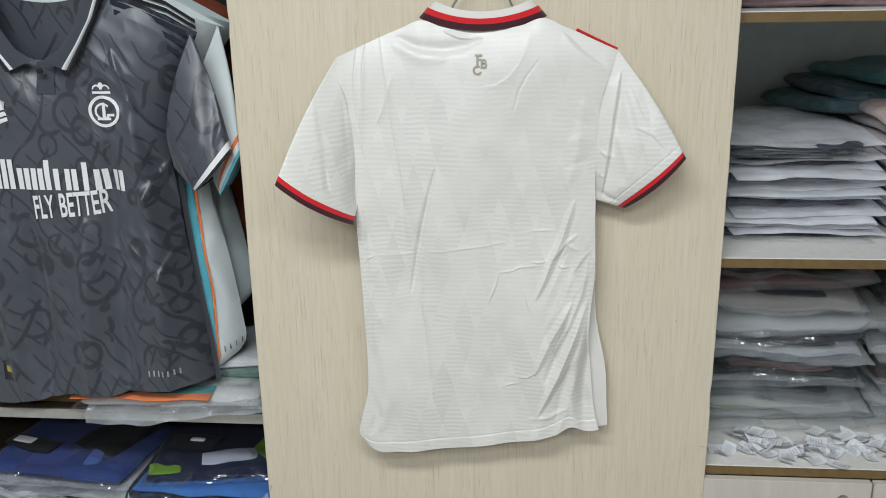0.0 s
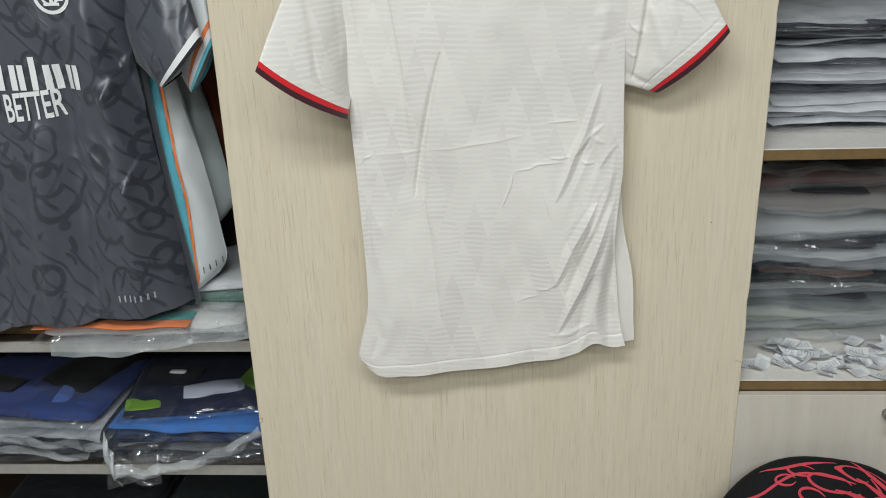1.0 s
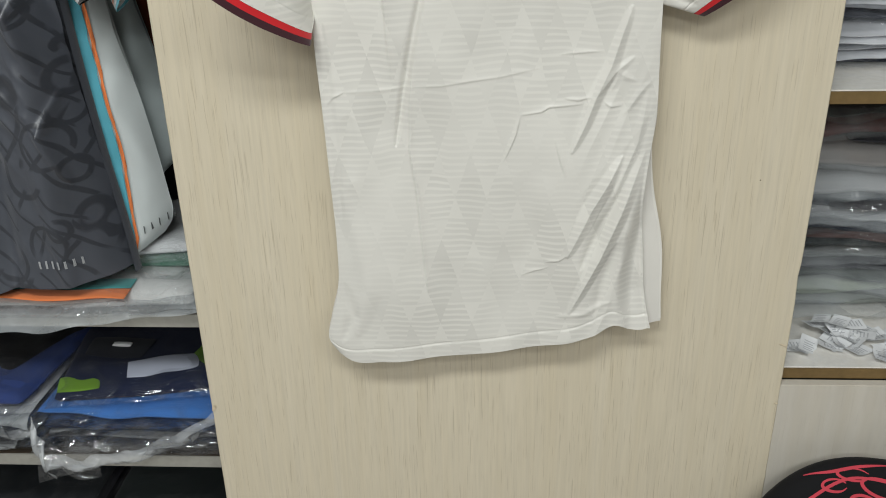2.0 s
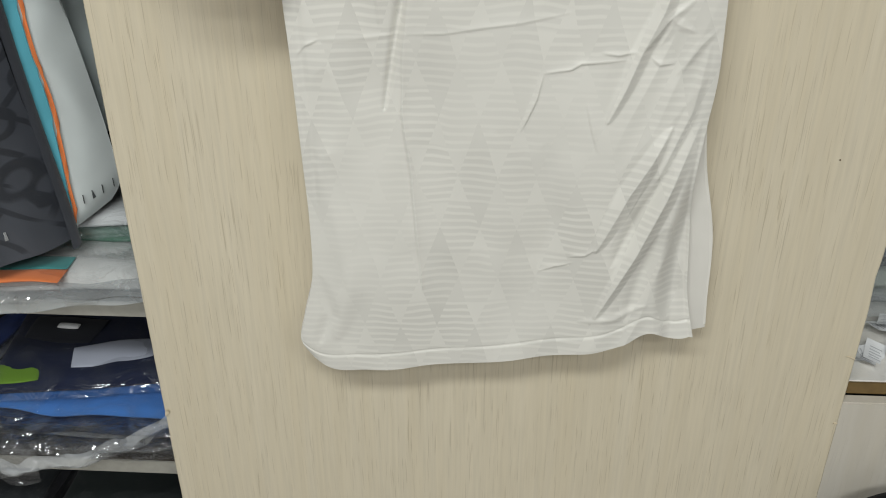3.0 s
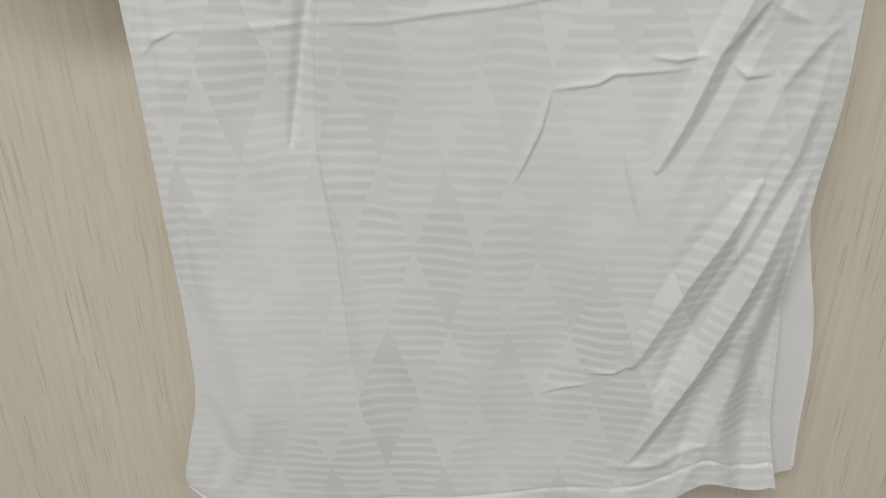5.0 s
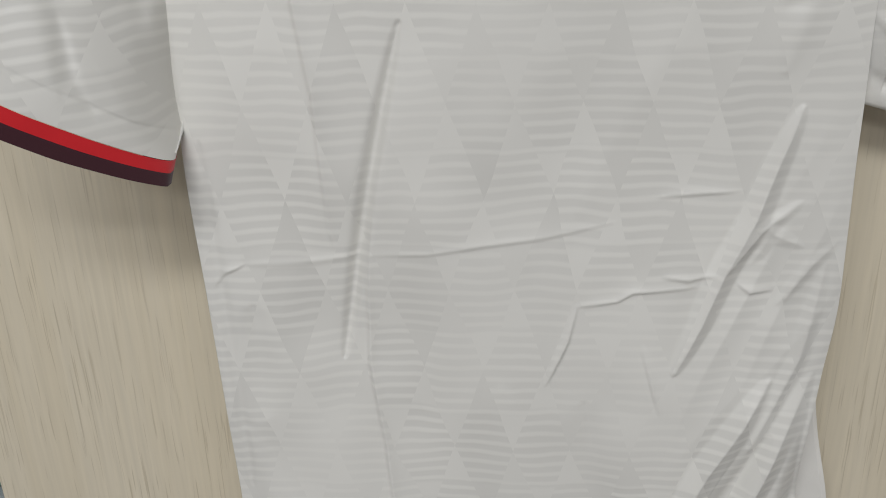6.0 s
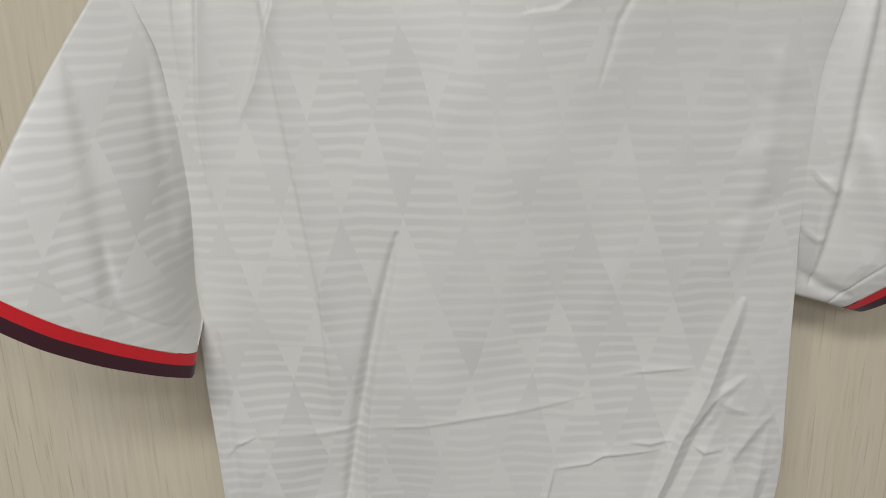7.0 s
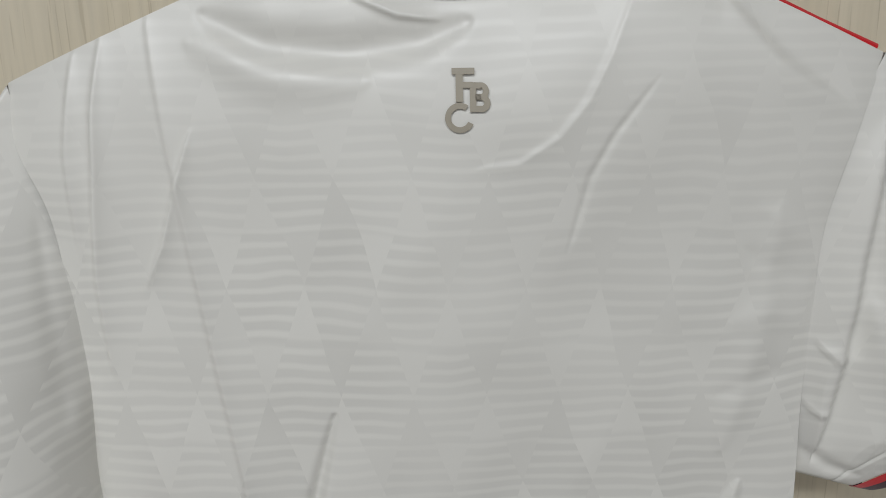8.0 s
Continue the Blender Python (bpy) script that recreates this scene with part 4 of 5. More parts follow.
crest = [arc_shape(cxr, czr, 0.0205, 0.0255, 0, 360, 0, 40), arc_shape(cxr, czr, 0.0, 0.0025, 0, 360, 0, 12), fine_rect(cxr - 0.012, cxr + 0.010, czr - 0.014, czr - 0.010), fine_rect(cxr - 0.003, cxr + 0.002, czr - 0.012, czr + 0.014),
         arc_shape(cxr - 0.002, czr, 0.010, 0.0135, 40, 320, 0, 24), fine_rect(cxr + 0.004, cxr + 0.016, czr - 0.008, czr - 0.004), fine_rect(cxr - 0.016, cxr + 0.014, czr + 0.028, czr + 0.032), arc_shape(cxr - 0.008, czr + 0.035, 0.005, 0.0075, 0, 180, 0), arc_shape(cxr + 0.006, czr + 0.035, 0.005, 0.0075, 0, 180, 0), arc_shape(cxr - 0.001, czr + 0.042, 0.0, 0.004, 0, 360, 0, 12)]
bit("crest", merged([on_dark(c) for c in crest]), PRINT, dark, "round white chest crest with a crown shape")
mark = [on_dark(flat_shape([(-0.728, 1.462), (-0.704, 1.470), (-0.705, 1.476), (-0.728, 1.469)], 0)), on_dark(flat_shape([(-0.728, 1.472), (-0.705, 1.479), (-0.708, 1.485), (-0.728, 1.480)], 0)), on_dark(flat_shape([(-0.728, 1.484), (-0.708, 1.488), (-0.706, 1.500), (-0.714, 1.506), (-0.728, 1.492)], 0))]
bit("chest_mark", merged(mark), PRINT, dark, "white leaf-like chest mark")


def strip(inner, outer, y0, y1, lift=0.0, n=24):
    """A cloth strip between two lines of (x, z), standing out from y0 at the inner to y1 at the outer line."""
    t = np.linspace(0, 1, n)
    k = np.linspace(0, 1, len(inner))
    P = []
    for w in np.linspace(0, 1, 6):
        xi, zi = np.interp(t, k, [p[0] for p in inner]), np.interp(t, k, [p[1] for p in inner])
        xo, zo = np.interp(t, k, [p[0] for p in outer]), np.interp(t, k, [p[1] for p in outer])
        y = y0 + (y1 - y0) * w - 0.006 * math.sin(math.pi * w) + 0.03 * t ** 2 - lift
        P.append(np.stack([xi + (xo - xi) * w, y, zi + (zo - zi) * w], -1))
    return np.stack(P, 0)


INN = [(-0.628, 1.566), (-0.600, 1.583), (-0.573, 1.618), (-0.560, 1.66), (-0.565, 1.70)]
OUT = [(-0.583, 1.548), (-0.558, 1.590), (-0.536, 1.630), (-0.520, 1.675), (-0.525, 1.72)]


def between(a, b, w):
    return [(p[0] + (q[0] - p[0]) * w, p[1] + (q[1] - p[1]) * w) for p, q in zip(a, b)]


for sgn in (1, -1):
    for name, w0, w1, m, lift, lab in (("collar_flap", 0.0, 1.0, CHARCOAL_PLAIN, 0, "charcoal polo collar flap"), ("collar_stripe", 0.66, 0.86, PRINT_KNIT, 0.0016, "white collar stripe"), ("collar_edge", 0.88, 1.02, BLACK, 0.0014, "")):
        P = strip(between(INN, OUT, w0), between(INN, OUT, w1), 1.325 + 0.0 * w0, 1.318 + 0.004 * w1, lift)
        if sgn < 0:
            P = P.copy()
            P[..., 0] = 2 * NX - P[..., 0]
            P = P[:, ::-1]
        smooth(bit(name, grid_mesh(P), m, dark, lab))
bit("placket", on_dark(fine_rect(-0.652, -0.622, 1.512, 1.563), 0.0022), CHARCOAL_PLAIN, dark, "short buttoned placket")
btn = bmesh.new()
bmesh.ops.create_cone(btn, cap_ends=True, segments=16, radius1=0.0055, radius2=0.0045, depth=0.003)
bmesh.ops.transform(btn, matrix=pose(-0.637, 1.326, 1.549, 90, 0, 0), verts=btn.verts)
bit("button", btn, BLACK, dark)
for k in range(3):
    a = [(-0.515 + 0.004 * k, 1.658 - 0.016 * k), (-0.46, 1.634 - 0.016 * k), (-0.405 - 0.008 * k, 1.606 - 0.0155 * k)]
    b = [(x, z - 0.009) for x, z in a]
    P = np.stack([np.stack([[p[0] for p in line], [1.343 + 0.010 * i for i in range(3)], [p[1] for p in line]], -1) for line in (a, b)], 0)
    V = DARK_FRONT.reshape(-1, 3)
    P = np.stack([np.array([np.interp(np.linspace(0, 2, 24), range(3), row[:, c]) for c in range(3)]).T for row in P], 0)
    P = np.stack([P[0] + (P[1] - P[0]) * w for w in np.linspace(0, 1, 5)], 0)
    for p in P.reshape(-1, 3):
        i = np.argmin((V[:, 0] - p[0]) ** 2 + (V[:, 2] - p[2]) ** 2)
        p[1] = V[i, 1] - 0.0012
    bit("shoulder_stripe", grid_mesh(P), NAVY, dark, "dark navy shoulder stripe")
dark.location += Vector((0.011, 0, -0.006))
hanger("hanger", "chrome wire hanger in the charcoal polo jersey", NX + 0.011, 1.39, 1.70, 0.19, 0.09, 1.925, CHROME)


def pale_shirt(y, dx, label, cloth, trim, sleeve=True, hem=(1.0, 1.04)):
    """A pale jersey that hangs behind the charcoal one, its side trim towards the front."""
    ob = thing("jersey", label, "jersey", "shirts on the rail", x=-0.62, y=y, z=1.0)
    left = [(0, -0.84), (1, -0.84)]
    right = [(0, -0.372 + dx), (0.03, -0.360 + dx), (0.06, -0.356 + dx), (0.1, -0.358 + dx), (0.3, -0.372 + dx), (0.5, -0.394 + dx), (0.72, -0.408 + dx), (0.9, -0.385 + dx), (1, -0.345 + dx)]
    hemk = [(0, hem[0] - 0.03), (0.8, hem[0] - 0.02), (0.9, hem[0]), (1, hem[1])]
    topk = [(0, 1.60), (0.3, 1.67), (0.7, 1.67), (1, 1.60)]
    fl = [([(-0.385 + dx, 1.35), (-0.395 + dx, 1.2), (-0.372 + dx, 1.12)], 0.012, 0.008, "ridge"), ([(-0.40 + dx, 1.3), (-0.385 + dx, 1.06)], 0.014, 0.006, "groove")]
    P = body_sheet(120, 120, left, right, hemk, topk, lambda s, r: y + 0.05 * np.clip((s - 0.9) / 0.1, 0, 1) ** 2, fl, 0.004, int(1000 * y))
    smooth(bit("front_panel", grid_mesh(P), cloth, ob))
    Q = body_sheet(40, 50, left, right, hemk, topk, lambda s, r: y + 0.055 - 0.004 * s, (), 0.002, 7)
    smooth(bit("back_panel", grid_mesh(Q), cloth, ob))
    if trim:
        for name, off, w, m, lab in (("side_trim", -0.106, 0.040, TURQ, "turquoise side panel"), ("piping", -0.065, 0.003, ORANGE, "orange piping")):
            r = np.linspace(0.0, 0.75, 60)
            x = curve(r, right) + off + 0.024 + 0.049 * r
            z = (hem[0] - 0.005) + (1.60 - hem[0]) * r
            V = P.reshape(-1, 3)
            rows = []
            for k in np.linspace(0, 1, 5):
                pts = np.stack([x + w * k, np.full_like(x, y), z], -1)
                for p in pts:
                    i = np.argmin((V[:, 0] - p[0]) ** 2 + (V[:, 2] - p[2]) ** 2)
                    p[1] = V[i, 1] - 0.0040
                rows.append(pts)
            smooth(bit(name, grid_mesh(np.stack(rows, 1)), m, ob, lab))
        V = P.reshape(-1, 3)
        shapes = []
        for i in range(5):
            sh = flat_shape(rect(-0.403 + 0.0075 * i, -0.4016 + 0.0075 * i, 1.024 + 0.002 * i, 1.035 + 0.002 * i), y)
            out = []
            for x, _, z in sh[0]:
                k = np.argmin((V[:, 0] - x) ** 2 + (V[:, 2] - z) ** 2)
                out.append((x, V[k, 1] - 0.0030, z))
            shapes.append((out, sh[1], sh[2]))
        bit("hem_print", merged(shapes), GREYPRINT, ob, "tiny grey bars near the hem")
    if sleeve:
        arm = [(0.0, (-0.35 + dx, y + 0.03, 1.605)), (0.5, (-0.385 + dx, y, 1.50)), (1.0, (-0.395 + dx, y + 0.03, 1.37))]
        c0, c1 = (-0.299 + dx, y - (0.065 if trim else 0.025), 1.404), (-0.338 + dx, y - (0.065 if trim else 0.02), 1.336)
        for name, lo, hi, m in (("sleeve", 0, 0.84, cloth), ("orange_cuff", 0.84, 0.89, ORANGE), ("white_cuff", 0.89, 0.955, PRINT_KNIT), ("turquoise_cuff", 0.955, 1.0, TURQ)):
            s, q = np.meshgrid(np.linspace(lo, hi, 30 if lo == 0 else 5), np.linspace(0, 1, 36))
            sheets = [np.stack(sleeve_points(s, q, arm, c0, c1, 0.015, bk, 60), -1) for bk in (0, 0.03)]
            ring = np.concatenate([sheets[0], sheets[1][::-1]], 0)
            smooth(bit(name, grid_mesh(ring.transpose(1, 0, 2), closed_u=True), m, ob))
        for k in range(3):
            a = [(-0.52, 1.672 - 0.011 * k), (-0.44, 1.645 - 0.011 * k), (-0.375 + dx, 1.615 - 0.010 * k)]
            b = [(x, z - 0.006) for x, z in a]
            bit("shoulder_stripe", grid_mesh(np.stack([np.stack([[p[0] for p in line], [y - 0.006, y - 0.006, y - 0.004], [p[1] for p in line]], -1) for line in (a, b)], 0)), BLACK, ob, "black shoulder stripe")
    hanger("hanger", "chrome wire hanger in a jersey on the rail", -0.62, y + 0.03, 1.70, 0.19, 0.09, 1.925, CHROME)
    return ob


pale_shirt(1.410, -0.019, "white jersey with turquoise and orange trim behind the polo", WHITE, True, True, (0.985, 1.008))
pale_shirt(1.470, -0.014, "pale mint-grey jersey hanging behind the white one", PALE, False, False, (1.05, 1.09))
pale_shirt(1.53, 0.004, "dark rust-orange jersey deep on the rail", knit("rust_knit", (0.16, 0.036, 0.012)), False, False, (1.15, 1.12))
pale_shirt(1.60, 0.0, "black jersey deep on the rail", BLACK, False, False, (1.0, 1.0))

# ---- bagged shirts ----
def slab(w, d, h, seed, wob=0.004, sharp=6, nx=26, ny=16, lip=0.0, sag=0.0, rag=1.0):
    """A soft flat packet round the origin: a closed skin with full edges and an uneven surface."""
    u, v = np.meshgrid(np.sin(np.linspace(-1, 1, nx) * math.pi / 2), np.sin(np.linspace(-1, 1, ny) * math.pi / 2))
    prof = np.clip((1 - np.abs(u) ** sharp) * (1 - np.abs(v) ** sharp), 0, 1) ** 0.45
    if lip:
        prof = prof * np.clip((v + 1) / lip, 0.05, 1)
    X, Y = u * w / 2, v * d / 2
    X = X + rag * 0.006 * soft_noise(Y, X, 30, seed + 2) * np.abs(u)
    Y = Y + rag * 0.008 * soft_noise(X, Y, 28, seed + 3) * np.abs(v)
    lift = wob * soft_noise(X, Y, 24, seed) + 0.4 * wob * soft_noise(X, Y, 70, seed + 1) - sag * np.clip(-v, 0, 1) ** 2
    top = np.stack([X, Y, lift + h / 2 * prof], -1)
    low = np.stack([X, Y, lift - h / 2 * prof], -1)
    n = nx * ny
    V = np.concatenate([top.reshape(-1, 3), low.reshape(-1, 3)])
    _, _, f1 = grid_mesh(top)
    faces = f1 + [[a + n for a in q[::-1]] for q in f1]
    idx = np.arange(n).reshape(ny, nx)
    ring = list(idx[0]) + list(idx[1:, -1]) + list(idx[-1, -2::-1]) + list(idx[-2:0:-1, 0])
    for a, b in zip(ring, ring[1:] + ring[:1]):
        faces.append([int(b), int(a), int(a) + n, int(b) + n])
    return (V.tolist(), [], faces)


CLOTHS = {}


def cloth(colour):
    key = tuple(round(c, 3) for c in colour)
    if key not in CLOTHS:
        CLOTHS[key] = knit("folded_knit", colour, 0.8, 0.1)
    return CLOTHS[key]


def pack(x, y, z, w, d, h, colour, label, seed, film=None, turn=0.0, wob=0.004, flap=0.03, trim=None, group="bagged shirts", lip=0.06, sag=0.0):
    """A folded shirt in a clear bag, resting with its underside at z."""
    p = thing("bagged_shirt", label, "bagged shirt", group, x, y, z + h / 2)
    p.rotation_euler = (0, 0, radians(turn))
    smooth(part("folded_shirt", slab(w - 0.012, d - 0.012, h * 0.96, seed, wob, 14, sag=sag), cloth(colour), p))
    if trim:
        tr = smooth(part("folded_trim", slab(w * (0.35 + 0.5 * ((seed * 7) % 10) / 10), d - 0.004, h * 0.55, seed + 9, wob * 0.5), cloth(trim), p))
        tr.location = (0.05 * (((seed * 3) % 10) / 10 - 0.5), -0.003, h * 0.22)
    b = smooth(part("bag", slab(w, d + flap, h, seed, wob * 1.15, 8, 34, 20, lip, sag), film or FILM, p, "clear crinkled plastic bag"))
    b.location = (0, -flap / 2, 0.001)
    return p


R = random.Random(11)
GREYS = [(0.74, 0.75, 0.78), (0.80, 0.81, 0.83), (0.10, 0.11, 0.14), (0.55, 0.56, 0.60), (0.82, 0.82, 0.84), (0.05, 0.055, 0.07), (0.80, 0.80, 0.82), (0.60, 0.58, 0.58), (0.80, 0.80, 0.82), (0.30, 0.31, 0.34), (0.66, 0.66, 0.68), (0.40, 0.22, 0.22), (0.66, 0.66, 0.68), (0.07, 0.08, 0.10)]


def stack(x, y, z, w, d, colours, h, label, film, seed, wob=0.004, trims=(), lip=0.06, sag=0.0):
    """A pile of bagged shirts, one on the other."""
    lean = 0.0
    for i, c in enumerate(colours):
        hh = h * R.uniform(0.6, 1.45)
        lean += R.uniform(-0.003, 0.0032)
        dark_one = sum(c) < 0.2
        hh, shift, wide = (1.15 * hh, -0.012, R.uniform(0.8, 1.0)) if c == DK else (hh, 0, 1)
        droop = sag * min(i, 4) / 4 * R.uniform(0.4, 1.4) * (0.5 if c == DK else 1)
        made = pack(x + shift + lean + R.uniform(-0.006, 0.006), y + 2 * shift + R.uniform(-0.010, 0.012), z, w * wide * R.uniform(0.96, 1.03), d, hh, c, label, seed + i * 17, CLEAR if dark_one else film, R.uniform(-4, 4), wob, R.uniform(0.015, 0.05), trims[i % len(trims)] if trims else None, lip=lip, sag=droop)
        made.rotation_euler[1] = radians(R.uniform(-1, 1) * wob * 150)
        z += hh * 0.93
    return z


S1, S2, S3 = 1.242, 0.872, 1.618
LAB_W = "folded white and grey shirt in a clear bag"
LAB_G = "folded grey and green shirt in a frosted bag"
TR = [None, (0.04, 0.045, 0.06), None, (0.75, 0.75, 0.77), (0.05, 0.05, 0.07), None]
WH = (0.92, 0.93, 0.965)
DK = (0.05, 0.055, 0.075)
OR, PK = (0.80, 0.45, 0.28), (0.62, 0.45, 0.45)
top1 = stack(0.600, 1.622, S1, 0.262, 0.31, [DK, OR, WH, WH, PK, WH, DK, WH, WH, WH, DK, WH, WH, DK, WH, DK, DK, (0.20, 0.22, 0.24)], 0.0098, LAB_W, MILKY, 100, 0.0058, [None, DK, None, WH, None, None], 0.0, 0.010)
stack(0.880, 1.635, S1, 0.265, 0.31, [(0.05, 0.08, 0.13), WH, WH, (0.08, 0.09, 0.12), WH, (0.06, 0.07, 0.09), (0.80, 0.40, 0.25), (0.80, 0.55, 0.50), (0.65, 0.60, 0.60), (0.85, 0.36, 0.16)], 0.0185, LAB_W, MILKY, 300, 0.006, TR, 0.0, 0.010)
stack(1.160, 1.635, S1, 0.265, 0.31, [GREYS[(i * 5) % 14] for i in range(9)], 0.018, LAB_W, CLEAR, 400, 0.005, TR)
for i, (px, py, tn, cc) in enumerate(((0.775, 1.765, 14, (0.04, 0.11, 0.13)), (0.81, 1.76, 6, (0.02, 0.06, 0.08)), (0.86, 1.75, 18, (0.06, 0.20, 0.21)))):
    pack(px, py, top1 + 0.001 + 0.028 * i, 0.27, 0.26, 0.03, cc, "dark teal folded shirt in a bag on other piles", 520 + 13 * i, CLEAR, tn, 0.010)
# Pile colours from bottom to top, with the two darkest at the top.
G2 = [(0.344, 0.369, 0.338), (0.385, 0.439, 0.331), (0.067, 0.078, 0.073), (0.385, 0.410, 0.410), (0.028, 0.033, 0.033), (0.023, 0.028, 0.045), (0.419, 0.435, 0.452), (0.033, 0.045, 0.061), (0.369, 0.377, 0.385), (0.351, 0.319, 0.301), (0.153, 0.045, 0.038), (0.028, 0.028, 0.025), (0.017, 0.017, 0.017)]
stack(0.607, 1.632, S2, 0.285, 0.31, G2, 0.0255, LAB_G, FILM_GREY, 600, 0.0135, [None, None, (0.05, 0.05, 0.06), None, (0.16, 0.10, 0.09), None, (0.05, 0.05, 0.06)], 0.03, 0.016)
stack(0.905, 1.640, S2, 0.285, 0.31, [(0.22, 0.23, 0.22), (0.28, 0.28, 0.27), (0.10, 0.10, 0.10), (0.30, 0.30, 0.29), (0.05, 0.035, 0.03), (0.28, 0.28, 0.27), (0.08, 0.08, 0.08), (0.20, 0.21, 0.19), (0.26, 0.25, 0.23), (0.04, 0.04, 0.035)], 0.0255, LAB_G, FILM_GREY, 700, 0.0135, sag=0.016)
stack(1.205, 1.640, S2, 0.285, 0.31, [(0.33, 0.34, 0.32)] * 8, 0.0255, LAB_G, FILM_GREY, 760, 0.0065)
stack(0.600, 1.600, S3, 0.27, 0.34, [(0.30, 0.16, 0.17), (0.66, 0.66, 0.69), (0.70, 0.70, 0.72), (0.60, 0.60, 0.64)], 0.017, LAB_W, CLEAR, 800, 0.004)
stack(0.890, 1.600, S3, 0.28, 0.34, [(0.60, 0.60, 0.64), (0.28, 0.18, 0.18), (0.70, 0.70, 0.72), (0.60, 0.60, 0.64)], 0.017, LAB_W, CLEAR, 840, 0.004)

# left shelves
LAB_L = "folded shirt in a glossy clear bag on the lower shelf"
front_pack = pack(-0.498, 1.511, 0.931, 0.345, 0.31, 0.030, (0.66, 0.67, 0.66), "folded pale shirt in a clear bag overhanging its shelf", 901, CLEAR, 1.0, 0.003, 0.03)
pack(-0.470, 1.560, 0.958, 0.30, 0.25, 0.022, (0.10, 0.22, 0.16), "green and white folded shirt in a clear bag", 930, CLEAR, -3, 0.004, 0.04, (0.70, 0.72, 0.72))
pack(-0.455, 1.550, 0.979, 0.28, 0.24, 0.020, (0.68, 0.70, 0.71), "pale folded shirt in a clear bag", 950, CLEAR, 4, 0.004, 0.03)
pack(-0.86, 1.55, 0.931, 0.33, 0.30, 0.03, (0.05, 0.05, 0.06), "dark folded shirt in a clear bag", 960, CLEAR, 2)
ZL = 0.691
stack(-0.760, 1.530, ZL, 0.32, 0.30, [(0.03, 0.04, 0.05), (0.30, 0.32, 0.33), (0.04, 0.05, 0.06), (0.60, 0.62, 0.64)], 0.0165, LAB_L, CLEAR, 1000, 0.005)
blue = pack(-0.752, 1.530, ZL + 0.0615, 0.31, 0.29, 0.030, (0.034, 0.064, 0.22), "royal blue folded shirt with black swing tag in bag", 1040, CLEAR, -6, 0.006, 0.03, (0.04, 0.06, 0.20))
pack(-0.660, 1.600, ZL + 0.065, 0.13, 0.30, 0.034, (0.012, 0.012, 0.014), "black folded shirt in a clear bag", 1060, CLEAR, -22, 0.004, 0.02)
stack(-0.462, 1.520, ZL, 0.30, 0.29, [(0.60, 0.62, 0.64), (0.012, 0.014, 0.03), (0.06, 0.20, 0.55)], 0.021, LAB_L, CLEAR, 1100, 0.005)
pack(-0.462, 1.545, ZL + 0.060, 0.28, 0.28, 0.028, (0.014, 0.02, 0.05), "navy shirt with lime and white blocks in bag", 1140, CLEAR, 8, 0.006, 0.02)


def patch(x, y, z, w, d, turn, m, parent, name, seed, lift=0.0, rag=2.2):
    """A coloured block of a folded shirt: a thin soft piece lying on it."""
    ob = smooth(part(name, slab(w, d, 0.006, seed, 0.003, 3, 22, 16, rag=rag), m, parent))
    ob.location = (x, y, z)
    ob.rotation_euler = (radians(lift), 0, radians(turn))
    return ob


ORANGE_TRIM = patch(-0.045, -0.150, 0.0150, 0.255, 0.030, 1, ORANGE, front_pack, "orange_trim", 21)
patch(-0.040, -0.126, 0.0165, 0.23, 0.036, 1, cloth_teal, front_pack, "teal_panel", 23)
batten = thing("batten", "brown wooden batten along the shelf front", "batten", x=-0.75, y=1.4, z=0.93)
bit("lath", box(-0.95, -0.665, 1.385, 1.40, 0.9305, 0.952, 0.001), EDGE, batten)
LIME = cloth((0.17, 0.33, 0.04))
navy_pack = [o for o in bpy.data.objects if o.get("label", "").startswith("navy shirt with lime")][0]
# White cloth in blue-grey: the shade under the shelf is put into its colour.
patch(0.020, -0.080, 0.013, 0.100, 0.044, 6, cloth((0.42, 0.45, 0.54)), navy_pack, "white_block", 3, rag=1.6)
patch(0.088, -0.055, 0.0135, 0.055, 0.12, -26, LIME, navy_pack, "lime_block", 5, rag=1.6)
patch(-0.100, -0.112, 0.0095, 0.055, 0.040, 5, LIME, navy_pack, "lime_block", 9, rag=1.6)
patch(-0.06, -0.020, 0.016, 0.09, 0.05, -10, cloth((0.02, 0.022, 0.03)), navy_pack, "black_tag", 11)
patch(-0.055, -0.023, 0.0205, 0.030, 0.010, -10, PAPER, navy_pack, "price_label", 12, rag=0.2)
patch(-0.085, -0.06, 0.020, 0.11, 0.045, -8, cloth((0.012, 0.012, 0.014)), blue, "swing_tag", 15)
patch(-0.105, -0.058, 0.0245, 0.045, 0.020, -8, PAPER, blue, "price_label", 16, rag=0.2)
patch(0.06, -0.06, 0.0145, 0.03, 0.12, 14, cloth((0.07, 0.13, 0.38)), blue, "blue_panel", 18)


